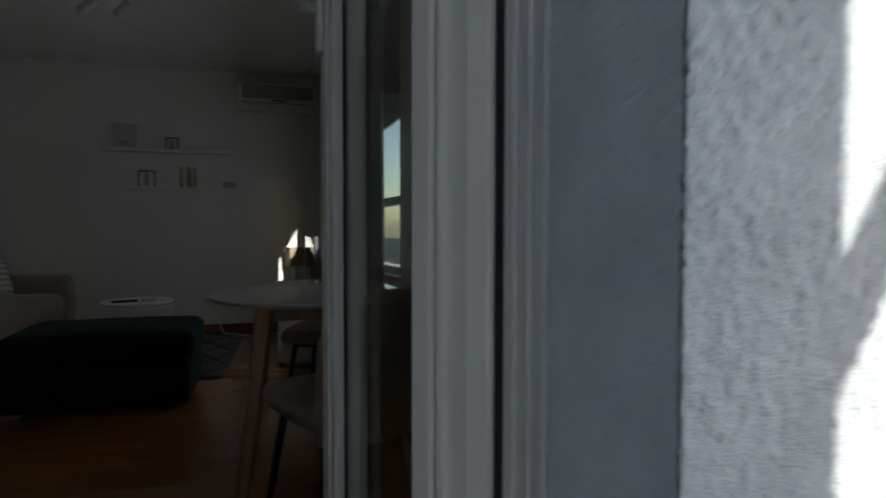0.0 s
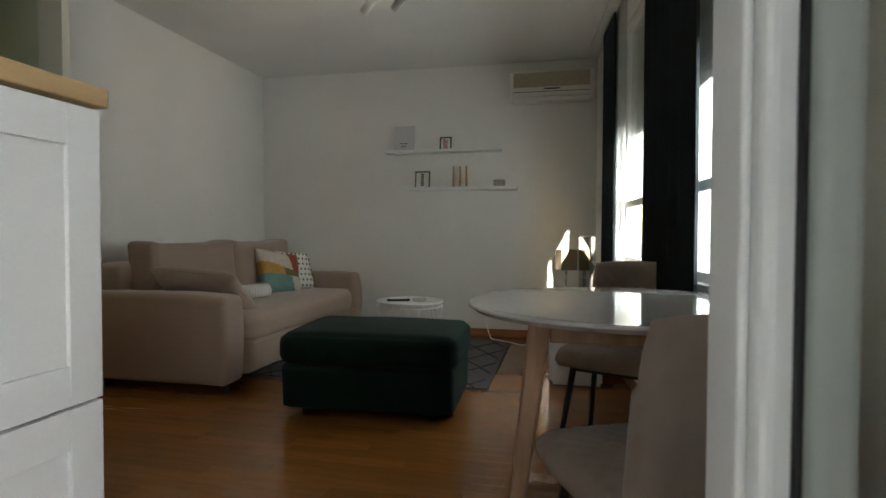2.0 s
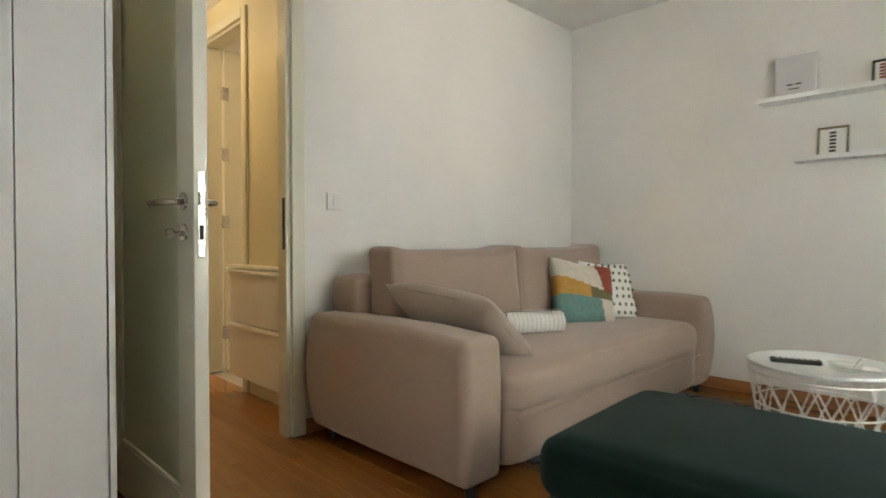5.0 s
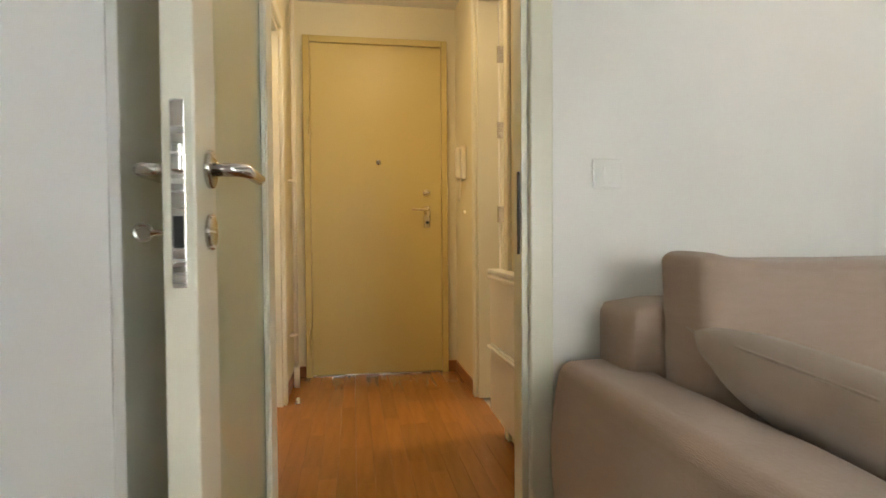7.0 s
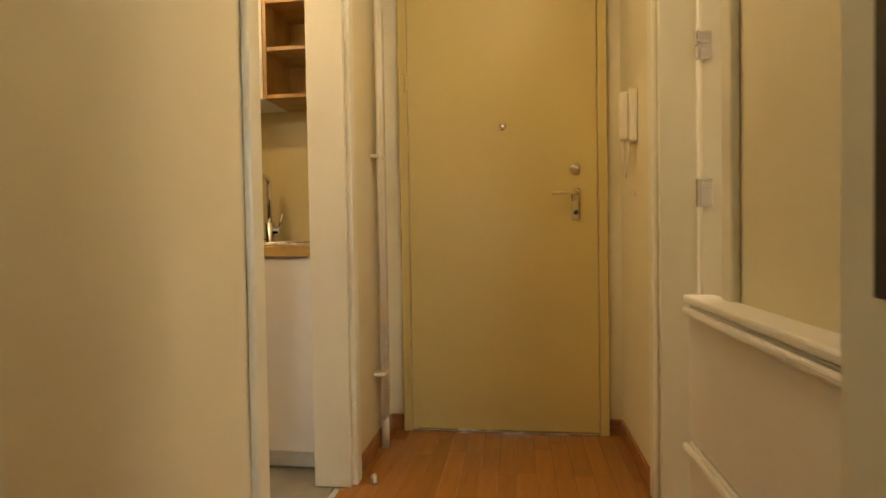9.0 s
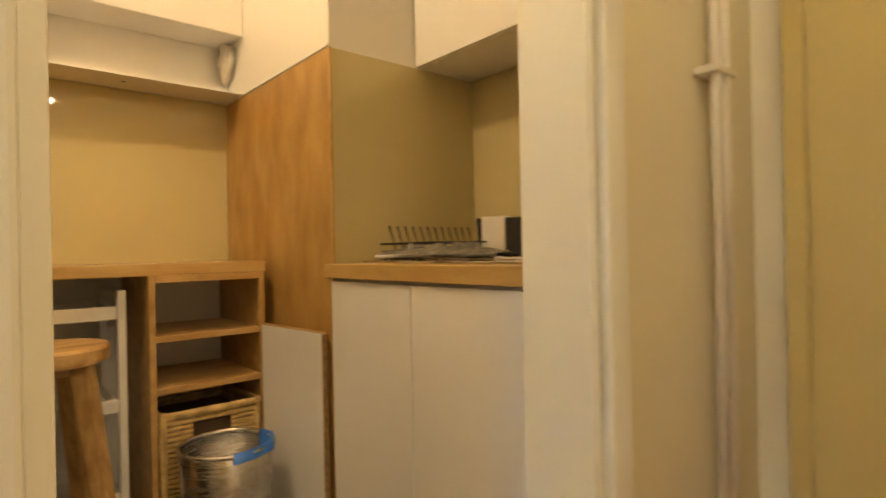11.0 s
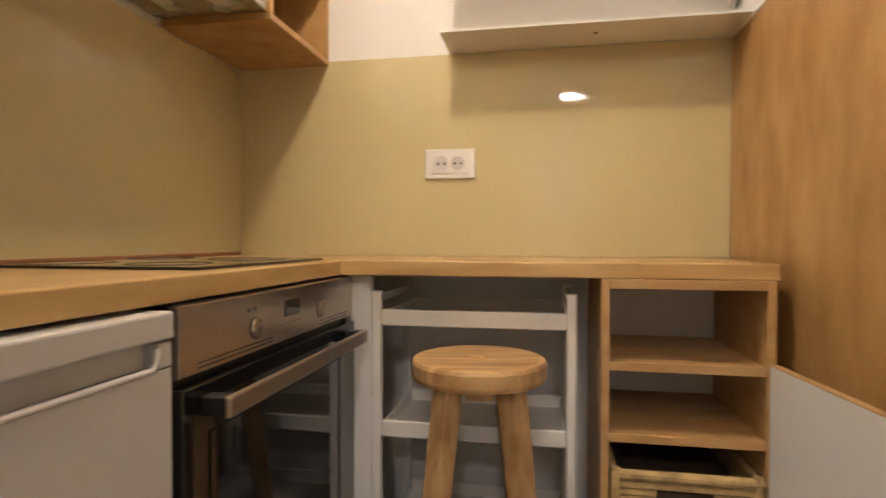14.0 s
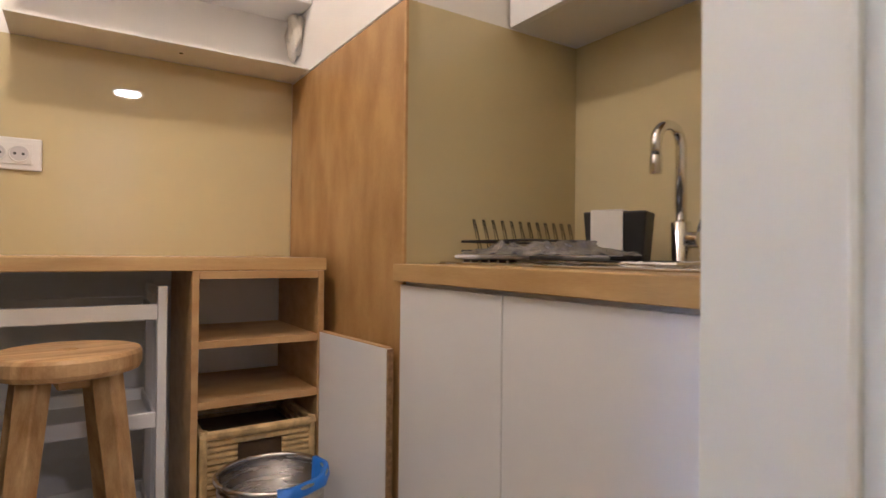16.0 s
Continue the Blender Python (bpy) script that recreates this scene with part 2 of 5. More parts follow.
# Mesh helpers
def finish(name, bm, mat, smooth=False):
    me = bpy.data.meshes.new(name)
    bmesh.ops.recalc_face_normals(bm, faces=bm.faces)
    if smooth:
        for f in bm.faces:
            f.smooth = True
    bm.to_mesh(me)
    bm.free()
    me.materials.append(mat)
    return me


def part(name, bm, mat, parent, label="", smooth=False):
    ob = new(name, finish(name, bm, mat, smooth))
    ob.parent = parent
    if label:
        tagged(ob, label)
    return ob


def thing(name, label, category, at=(0, 0, 0), turn=0.0, group="", kind="thing"):
    ob = new(name)
    ob.empty_display_size = 0.05
    ob.matrix_world = pose(*at, 0, 0, turn)
    return tagged(ob, label, category, group, kind)


def solo(name, bm, mat, label, category, kind="thing", at=(0, 0, 0), turn=0.0, group="", smooth=False):
    ob = new(name, finish(name, bm, mat, smooth))
    ob.matrix_world = pose(*at, 0, 0, turn)
    return tagged(ob, label, category, group, kind)


def box(x0, x1, y0, y1, z0, z1, bevel=0.0, segments=2, bm=None):
    own = bmesh.new()
    m = Matrix.Translation(((x0 + x1) / 2, (y0 + y1) / 2, (z0 + z1) / 2)) @ Matrix.Diagonal((abs(x1 - x0), abs(y1 - y0), abs(z1 - z0), 1))
    bmesh.ops.create_cube(own, size=1.0, matrix=m)
    if bevel:
        bmesh.ops.bevel(own, geom=own.edges[:], offset=bevel, segments=segments, affect="EDGES", profile=0.5)
    if bm is None:
        return own
    merge(bm, own)
    return bm


def merge(bm, own):
    me = bpy.data.meshes.new("joined")
    own.to_mesh(me)
    own.free()
    bm.from_mesh(me)
    bpy.data.meshes.remove(me)
    return bm


def rod(a, b, r0, r1=None, sides=12, bm=None, bevel=0.0):
    """A round bar from a to b."""
    own = bmesh.new()
    a, b = Vector(a), Vector(b)
    d = b - a
    m = Matrix.Translation((a + b) / 2) @ d.to_track_quat("Z", "Y").to_matrix().to_4x4()
    bmesh.ops.create_cone(own, cap_ends=True, segments=sides, radius1=r0, radius2=r0 if r1 is None else r1, depth=d.length, matrix=m)
    if bevel:
        caps = [e for e in own.edges if any(len(f.verts) > 4 for f in e.link_faces)]
        bmesh.ops.bevel(own, geom=caps, offset=bevel, segments=2, affect="EDGES", profile=0.5)
    if bm is None:
        return own
    return merge(bm, own)


def tube(points, r, sides=8, bm=None, closed=False):
    """A round wire along points."""
    own = bmesh.new()
    pts = [Vector(p) for p in points]
    rings, up = [], Vector((0.123, 0.456, 0.88)).normalized()
    n = len(pts)
    for i, p in enumerate(pts):
        a = pts[(i - 1) % n] if closed or i else p
        b = pts[(i + 1) % n] if closed or i < n - 1 else p
        d = (b - a).normalized()
        u = d.cross(up).normalized()
        v = d.cross(u)
        rings.append([own.verts.new(p + r * (math.cos(k * math.tau / sides) * u + math.sin(k * math.tau / sides) * v)) for k in range(sides)])
    for i in range(n if closed else n - 1):
        for k in range(sides):
            own.faces.new((rings[i][k], rings[i][(k + 1) % sides], rings[(i + 1) % n][(k + 1) % sides], rings[(i + 1) % n][k]))
    if not closed:
        own.faces.new(rings[0])
        own.faces.new(rings[-1])
    if bm is None:
        return own
    return merge(bm, own)


def lathe(profile, sides=32, bm=None):
    """A turned body from (radius, height) pairs."""
    own = bmesh.new()
    rings = [[own.verts.new((r * math.cos(k * math.tau / sides), r * math.sin(k * math.tau / sides), z)) for k in range(sides)] for r, z in profile]
    for a, b in zip(rings, rings[1:]):
        for k in range(sides):
            own.faces.new((a[k], a[(k + 1) % sides], b[(k + 1) % sides], b[k]))
    own.faces.new(rings[0])
    own.faces.new(rings[-1])
    if bm is None:
        return own
    return merge(bm, own)


def pillow(w, h, d, seed=0, pinch=0.12, grid=16):
    """A stuffed cushion w by h in its plane (x, z), d thick in y."""
    own = bmesh.new()
    sheets = []
    for side in (1, -1):
        rows = []
        for i in range(grid + 1):
            row = []
            for j in range(grid + 1):
                u, v = 2 * i / grid - 1, 2 * j / grid - 1
                edge = max(0.0, (1 - u ** 4) * (1 - v ** 4))
                k = 1 - pinch * (1 - (u * v) ** 2) * (abs(u) ** 6 * (1 - abs(v)) + abs(v) ** 6 * (1 - abs(u)))
                t = d / 2 * edge ** 0.55 * (1 + 0.10 * noise.noise((u * 2.3 + seed, v * 2.3, side)))
                row.append(own.verts.new((u * w / 2 * k, side * t, v * h / 2 * k)))
            rows.append(row)
        for i in range(grid):
            for j in range(grid):
                own.faces.new((rows[i][j], rows[i + 1][j], rows[i + 1][j + 1], rows[i][j + 1]))
        sheets.append(rows)
    bmesh.ops.remove_doubles(own, verts=own.verts[:], dist=0.0008)
    return own


def soft_box(x0, x1, y0, y1, z0, z1, r, puff=0.0, cuts=10, seed=0):
    """An upholstered block with rounded edges and swelling faces."""
    own = bmesh.new()
    bmesh.ops.create_cube(own, size=2.0)
    bmesh.ops.subdivide_edges(own, edges=own.edges[:], cuts=cuts, use_grid_fill=True)
    c = Vector(((x0 + x1) / 2, (y0 + y1) / 2, (z0 + z1) / 2))
    hx, hy, hz = abs(x1 - x0) / 2, abs(y1 - y0) / 2, abs(z1 - z0) / 2
    for v in own.verts:
        p = Vector((v.co.x * hx, v.co.y * hy, v.co.z * hz))
        # spread the grid towards the edges so that the rounding has points to use
        q = Vector([math.copysign(abs(s) ** 0.6, s) for s in v.co])
        p = Vector((q.x * hx, q.y * hy, q.z * hz))
        inner = Vector((max(-hx + r, min(hx - r, p.x)), max(-hy + r, min(hy - r, p.y)), max(-hz + r, min(hz - r, p.z))))
        d = p - inner
        if d.length > 1e-6:
            p = inner + d.normalized() * min(r, max(abs(d.x), abs(d.y), abs(d.z)))
        w = (1 - q.x ** 2) * (1 - q.y ** 2) + (1 - q.z ** 2) * (1 - q.y ** 2) + (1 - q.x ** 2) * (1 - q.z ** 2)
        n = Vector((q.x ** 3, q.y ** 3, q.z ** 3))
        p += n * puff * w * 0.7 + n * 0.004 * noise.noise(p * 5 + Vector((seed, 0, 0)))
        v.co = c + p
    return own


def holes_wall(name, axis, face, depth, a0, a1, z0, z1, openings, mat, label):
    """A wall that runs along an axis, with real openings (a0, a1, z0, z1); built of butted blocks."""
    own = bmesh.new()
    cuts = sorted({a0, a1, *(o[0] for o in openings), *(o[1] for o in openings)})
    for s, e in zip(cuts, cuts[1:]):
        mid = (s + e) / 2
        solid = [(z0, z1)]
        for o in openings:
            if o[0] < mid < o[1]:
                solid = [(z0, o[2]), (o[3], z1)]
        for lo, hi in solid:
            if hi - lo > 1e-4:
                if axis == "x":
                    box(s, e, face, face + depth, lo, hi, bm=own)
                else:
                    box(face, face + depth, s, e, lo, hi, bm=own)
    bmesh.ops.remove_doubles(own, verts=own.verts[:], dist=0.0005)
    return solo(name, own, mat, label, "wall", "structure")


# The setting
H = 2.5
RW, LEAN = 3.24, 5.2  # the window wall leans outwards from this corner
holes_wall("wall_sofa", "y", -0.08, 0.08, -3.2, 2.36, 0, H, [(-0.86, -0.07, 0, 2.2)], wall_paint, "smooth white painted wall behind the sofa with a door opening")
solo("wall_shelves", box(-0.08, 3.6, 2.275, 2.42, 0, H), wall_paint, "smooth white painted wall that carries the two picture ledges", "wall", "structure")
ww = holes_wall("wall_window", "y", 0.0, 0.07, -5.2, 0.16, 0, H + 0.2, [(-3.05, -1.00, 0.74, 2.32)], wall_paint, "white painted outer wall with the large window")
ww.matrix_world = pose(RW, 2.28, 0, 0, 0, LEAN)
holes_wall("wall_balcony", "x", -3.2, 0.41, -0.08, 3.25, 0, H, [(2.60, 3.25, 0, 2.2)], wall_paint, "white wall beside the open balcony door")
outer = solo("wall_outer", box(3.25, 3.80, -3.2, -2.79, -0.3, 5.5), stucco, "grey rough-cast stucco outer wall in sun and shade", "wall", "structure")
solo("wall_outer_reveal", box(3.2505 - 0.012, 3.2495, -3.199, -3.03, 0, 2.2), stucco, "grey stucco reveal of the balcony door", "wall", "structure")
solo("wall_outer_above", box(-0.08, 3.25, -3.21, -3.2, 2.2, 5.5), stucco, "grey stucco facade above the balcony door", "wall", "structure")
solo("wall_outer_side", box(-0.08, 2.59, -3.21, -3.2, -0.3, 2.2), stucco, "grey stucco facade beside the balcony door", "wall", "structure")


def rough_cast(name, origin, along, out, length, height, cell=0.0027):
    """A skin of thrown plaster: a fine grid pushed out by grains of two sizes."""
    o, a, n = Vector(origin), Vector(along), Vector(out)
    nu, nv = int(length / cell), int(height / cell)
    pts = []
    for i in range(nu + 1):
        for j in range(nv + 1):
            p = o + a * (length * i / nu) + Vector((0, 0, height * j / nv))
            grain = 0.0026 * max(-0.4, noise.noise(p * 270)) + 0.0010 * noise.noise(p * 90)
            pts.append(p + n * (0.0022 + grain))
    quads = [(i * (nv + 1) + j, (i + 1) * (nv + 1) + j, (i + 1) * (nv + 1) + j + 1, i * (nv + 1) + j + 1) for i in range(nu) for j in range(nv)]
    me = bpy.data.meshes.new(name)
    me.from_pydata(pts, [], quads)
    me.materials.append(stucco)
    for f in me.polygons:
        f.use_smooth = True
    ob = new(name, me)
    ob.parent = outer
    return ob


rough_cast("plaster_coat", (3.237, -3.2025, 0.40), (1, 0, 0), (0, -1, 0), 0.46, 1.25)
rough_cast("reveal_coat", (3.2355, -3.206, 0.40), (0, 1, 0), (-1, 0, 0), 0.174, 1.25)
slab = box(-0.08, 4.0, -3.2, 2.42, H, H + 0.15)
for v in slab.verts:
    if v.co.x > 3:
        v.co.x = RW + 0.06 + (2.28 - v.co.y) * math.tan(radians(LEAN))
solo("ceiling_living", slab, ceiling_paint, "white painted ceiling of the living room", "ceiling", "structure")
solo("ceiling_hall", box(-2.5, -0.08, -3.0, 2.25, H - 0.03, H + 0.15), ceiling_paint, "white painted ceiling of hall and kitchen", "ceiling", "structure")
holes_wall("wall_kitchen_door", "x", -1.10, 0.14, -2.4, -0.08, 0, H - 0.03, [(-1.595, -0.87, 0, 2.06)], hall_paint, "cream painted hall wall with the kitchen opening")
holes_wall("wall_bath_door", "x", 0.13, 0.12, -2.4, -0.08, 0, H - 0.03, [(-1.56, -0.92, 0, 2.27)], hall_paint, "cream painted hall wall with the bathroom opening")
solo("wall_entrance", box(-2.36, -2.225, -0.96, 0.13, 0, H - 0.03), hall_paint, "cream painted wall round the entrance door", "wall", "structure")
solo("wall_kitchen_back", box(-2.45, -0.08, -3.0, -2.855, 0, H - 0.03), wall_paint, "white painted wall at the end of the kitchen", "wall", "structure")
solo("wall_kitchen_sink", box(-2.45, -2.305, -2.855, -1.10, 0, H - 0.03), wall_paint, "white painted wall behind the sink", "wall", "structure")
solo("wall_bath_back", box(-2.4, -0.081, 2.15, 2.25, 0, H - 0.03), wall_paint, "plain wall of the bathroom", "wall", "structure")
solo("wall_bath_side", box(-2.46, -2.4, 0.13, 2.25, 0, H - 0.03), wall_paint, "plain side wall of the bathroom", "wall", "structure")
solo("subfloor", box(-2.5, 3.62, -3.2, 2.42, -0.2, -0.012), concrete, "concrete slab under the parquet", "floor", "structure")


# Living room: openings
def casing(name, label, at, turn, width, height, wide=0.07, deep=0.02, jamb=0.10, mat=door_lacquer, group=""):
    """A door's casing and lining round an opening that runs along local x from 0 to width; the room is at local -y."""
    t = thing(name, label, "door frame", at, turn, group, "structure")
    for x0, x1 in ((-wide, 0.0), (width, width + wide)):
        part("side_casing", box(x0, x1, -deep, 0, 0, height + wide, 0.006), mat, t)
    part("head_casing", box(0.0005, width - 0.0005, -deep, 0, height, height + wide, 0.006), mat, t)
    part("lining", box(0, 0.02, 0.001, jamb, 0, height, 0.002), mat, t)
    part("lining", box(width - 0.02, width, 0.001, jamb, 0, height, 0.002), mat, t)
    part("head_lining", box(0.0205, width - 0.0205, 0.001, jamb, height - 0.02, height, 0.002), mat, t)
    return t


# the casing's local x runs along -y of the room, so the right jamb is at local 0
living_casing = casing("door_frame", "cream lacquered door frame in the white wall", (0.0, -0.86, 0), 90, 0.79, 2.2, jamb=0.08)
part("strike_plate", box(0.765, 0.7695, 0.012, 0.03, 0.88, 1.12, 0.001), black_metal, living_casing, "dark worn strike plate")


def lever(side, parent, x, z, flip=1):
    """Round rose with a bent lever; side is the sign of the face it stands on."""
    h = part("door_handle", rod((x, side * 0.021, z), (x, side * 0.030, z), 0.026, sides=24, bevel=0.003), steel, parent, "brushed steel lever handle on a round rose", True)
    part("lever", tube([(x, side * 0.030, z), (x, side * 0.055, z), (x - 0.012 * flip, side * 0.068, z), (x - 0.04 * flip, side * 0.070, z), (x - 0.13 * flip, side * 0.070, z)], 0.0095, 12), steel, h, smooth=True)
    return h


leaf = thing("door_leaf", "open cream door with a tall frosted glass panel", "door", (0.012, -0.797, 0), 1.0)
W, T = 0.80, 0.020
part("stile", box(0.0, 0.115, -T, T, 0.012, 2.17, 0.003), door_lacquer, leaf)
part("stile", box(W - 0.115, W, -T, T, 0.012, 2.17, 0.003), door_lacquer, leaf)
part("rail", box(0.1155, W - 0.1155, -T, T, 0.012, 0.20, 0.003), door_lacquer, leaf)
part("rail", box(0.1155, W - 0.1155, -T, T, 2.06, 2.17, 0.003), door_lacquer, leaf)
part("glass_panel", box(0.116, W - 0.116, -0.006, 0.006, 0.2005, 2.0595), frosted_glass, leaf, "pale green frosted glass").visible_shadow = False
for sgn in (-1, 1):
    bead = box(0.1157, 0.128, sgn * 0.007, sgn * 0.017, 0.201, 2.059, 0.002)
    box(W - 0.128, W - 0.1157, sgn * 0.007, sgn * 0.017, 0.201, 2.059, 0.002, bm=bead)
    box(0.128, W - 0.128, sgn * 0.007, sgn * 0.017, 0.201, 0.214, 0.002, bm=bead)
    box(0.128, W - 0.128, sgn * 0.007, sgn * 0.017, 2.046, 2.059, 0.002, bm=bead)
    part("glazing_bead", bead, door_lacquer, leaf)
    lever(sgn, leaf, W - 0.06, 1.03)
    part("key_rose", rod((W - 0.06, sgn * 0.021, 0.945), (W - 0.06, sgn * 0.029, 0.945), 0.025, sides=24, bevel=0.003), steel, leaf, "steel key rose", True)
key = part("key", rod((W - 0.06, -0.029, 0.945), (W - 0.06, -0.052, 0.945), 0.004), steel, leaf, "small key left in the lock")
part("key_bow", tube([(W - 0.06, -0.062 + 0.011 * math.cos(a), 0.945 + 0.011 * math.sin(a)) for a in np.linspace(0, math.tau, 13)[:-1]], 0.0025, 6, closed=True), steel, key)
plate = part("lock_plate", box(W + 0.0002, W + 0.003, -0.0085, 0.0085, 0.875, 1.11, 0.001), steel, leaf, "worn steel lock plate on the door's edge")
part("latch_bolt", box(W + 0.003, W + 0.012, -0.006, 0.006, 1.02, 1.055, 0.002), steel, plate)
part("bolt_slot", box(W + 0.0032, W + 0.004, -0.006, 0.006, 0.925, 0.965), rubber, plate)
for z in (0.25, 1.05, 1.80):
    part("hinge", rod((-0.012, -T - 0.004, z), (-0.012, -T - 0.004, z + 0.09), 0.008), steel, leaf)

# balcony door: frame in the opening and the leaf turned into the room
bf = thing("balcony_door_frame", "white plastic balcony door frame with a black gasket", "door frame", (2.60, -3.03, 0), 0, kind="structure")
for x0, x1, sgn in ((0, 0.055, 1), (0.58, 0.6380, -1)):
    part("frame_post", box(x0, x1, 0, 0.07, 0, 2.2, 0.004), pvc, bf)
    gx = x1 - 0.014 if sgn > 0 else x0 + 0.003
    part("gasket", box(gx, gx + 0.010, 0.0705, 0.078, 0.02, 2.14, 0.002), rubber, bf, "black rubber gasket")
    part("outer_gasket", box(x0 + 0.005, x0 + 0.013, -0.004, -0.0004, 0.02, 2.14, 0.001) if sgn < 0 else box(x1 - 0.013, x1 - 0.005, -0.004, -0.0004, 0.02, 2.14, 0.001), rubber, bf, "black rubber gasket")
    part("frame_step", box(x0 if sgn > 0 else x0 + 0.016, x1 - 0.016 if sgn > 0 else x1, 0.0705, 0.088, 0, 2.2, 0.004), pvc, bf)
for gx in (0.6005, 0.614, 0.629):
    part("frame_ridge", box(gx, gx + 0.006, -0.005, -0.0004, 0, 2.2, 0.002), pvc, bf)
part("frame_head", box(0.0555, 0.5795, 0, 0.07, 2.14, 2.2, 0.004), pvc, bf)
part("threshold", box(0.0555, 0.5795, 0, 0.088, 0, 0.035, 0.006), steel, bf, "worn metal threshold")
solo("balcony_reveal_lining", box(2.585, 2.626, -2.938, -2.789, 0, 2.2), pvc, "white lining of the balcony opening", "trim", "structure")

bl = thing("door_1", "open white plastic glass balcony door", "door", (3.188, -2.965, 0), 98.0, kind="structure")
LW = 0.60
for x0, x1 in ((0, 0.085), (LW - 0.085, LW)):
    st = part("stile", box(x0, x1, -0.032, 0.032, 0.045, 2.13, 0.008, 3), pvc, bl)
    part("stile_ridge", box(x0 + 0.016, x1 - 0.016, 0.0325, 0.040, 0.05, 2.12, 0.003), pvc, st)
part("rail", box(0.0855, LW - 0.0855, -0.032, 0.032, 0.045, 0.135, 0.008, 3), pvc, bl)
part("rail", box(0.0855, LW - 0.0855, -0.032, 0.032, 2.045, 2.13, 0.008, 3), pvc, bl)
pane = part("pane", box(0.086, LW - 0.086, -0.010, 0.010, 0.136, 2.044), clear_glass, bl, "clear double glazing")
pane.visible_shadow = False
seal = box(0.0865, 0.094, 0.0105, 0.014, 0.137, 2.043)
box(LW - 0.094, LW - 0.0865, 0.0105, 0.014, 0.137, 2.043, bm=seal)
part("glazing_seal", seal, rubber, bl)
bh = part("handle_base", box(LW - 0.055, LW - 0.028, 0.0405, 0.052, 1.32, 1.42, 0.004), white_plastic, bl)
part("handle_lever", tube([(LW - 0.042, 0.052, 1.40), (LW - 0.042, 0.075, 1.40), (LW - 0.07, 0.085, 1.402), (LW - 0.16, 0.088, 1.43)], 0.010, 10), white_plastic, bh, smooth=True)

# large window in the leaning wall, local x along the wall towards the balcony
win = thing("window_1", "white plastic window with a low transom and half-lowered roller shutter", "window", (RW, 2.28, 0), LEAN, kind="structure")
y0, y1, z0, z1 = -3.05, -1.00, 0.74, 2.32
fr = box(0.008, 0.062, y0, y0 + 0.06, z0, z1, 0.004)
box(0.008, 0.062, y1 - 0.06, y1, z0, z1, 0.004, bm=fr)
box(0.008, 0.062, y0 + 0.0605, y1 - 0.0605, z1 - 0.06, z1, 0.004, bm=fr)
box(0.008, 0.062, y0 + 0.0605, y1 - 0.0605, z0, z0 + 0.06, 0.004, bm=fr)
part("window_frame", fr, pvc, win)
part("transom", box(0.006, 0.064, y0 + 0.0605, y1 - 0.0605, 1.122, 1.167, 0.004), pvc, win)
part("mullion", box(0.004, 0.066, -1.295, -1.205, z0 + 0.0605, z1 - 0.0605, 0.004), pvc, win)
for a, b in ((y0 + 0.061, -1.296), (-1.204, y1 - 0.061)):
    for lo, hi in ((z0 + 0.061, 1.1215), (1.1675, z1 - 0.061)):
        p = part("pane", box(0.030, 0.042, a, b, lo, hi), clear_glass, win)
        p.visible_shadow = False
part("window_sill", box(-0.035, 0.0075, y0 + 0.002, y1 - 0.002, z0 + 0.0005, z0 + 0.022, 0.005), white_plastic, win)
for k in range(-4, 17):
    part("shutter_slat", box(0.0715, 0.082, y0 - 0.06, y1 + 0.06, z1 - 0.045 - 0.04 * k, z1 - 0.0065 - 0.04 * k, 0.002), white_plastic, win)
part("shutter_end_bar", box(0.0715, 0.089, y0 - 0.06, y1 + 0.06, z1 - 0.720, z1 - 0.6865, 0.003), white_plastic, win)


# Curtains
def drape(x, ya, yb, z0, z1, folds, depth, seed):
    """Hanging cloth with soft vertical folds, along y."""
    own = bmesh.new()
    n, m = folds * 10, 14
    rows = []
    for i in range(n + 1):
        u = i / n
        row = []
        for j in range(m + 1):
            v = j / m
            a = u * folds * math.tau + 0.5 * noise.noise((u * 5 + seed, v * 1.3, 0))
            amp = depth * (0.75 + 0.35 * noise.noise((u * 4, seed, v))) * (0.7 + 0.3 * (1 - v))
            row.append(own.verts.new((x + amp * math.sin(a), ya + (yb - ya) * (u + 0.012 * math.sin(2 * a)), z0 + (z1 - z0) * v)))
        rows.append(row)
    for i in range(n):
        for j in range(m):
            own.faces.new((rows[i][j], rows[i + 1][j], rows[i + 1][j + 1], rows[i][j + 1]))
    return own


def curtain(name, label, ya, yb, folds, depth, mat, seed, x=-0.075, z1=2.47):
    t = thing(name, label, "curtain", (RW, 2.28, 0), LEAN, "curtains at the window")
    part("cloth", drape(x, ya, yb, 0.02, z1, folds, depth, seed), mat, t, smooth=True)
    part("header_tape", drape(x - 0.004, ya, yb, z1 - 0.07, z1 + 0.02, folds * 2, depth * 0.5, seed + 3), mat, t, "gathered header", True)
    return t


curtain("curtain", "dark navy blackout curtain gathered at the window's far end", -1.12, -0.66, 5, 0.020, curtain_cloth, 1, x=-0.046)
curtain("curtain", "dark navy blackout curtain hanging in deep folds", -2.92, -2.14, 5, 0.035, curtain_cloth, 7)
curtain("sheer_curtain", "white sheer curtain glowing with daylight", -1.38, -1.10, 4, 0.012, sheer_cloth, 4, x=-0.022)
rail = thing("curtain_rail", "white curtain rail fixed to the ceiling", "curtain rail", (RW, 2.28, 0), LEAN)
part("track", box(-0.11, -0.035, -3.4, -0.25, 2.475, 2.499, 0.004), white_plastic, rail)


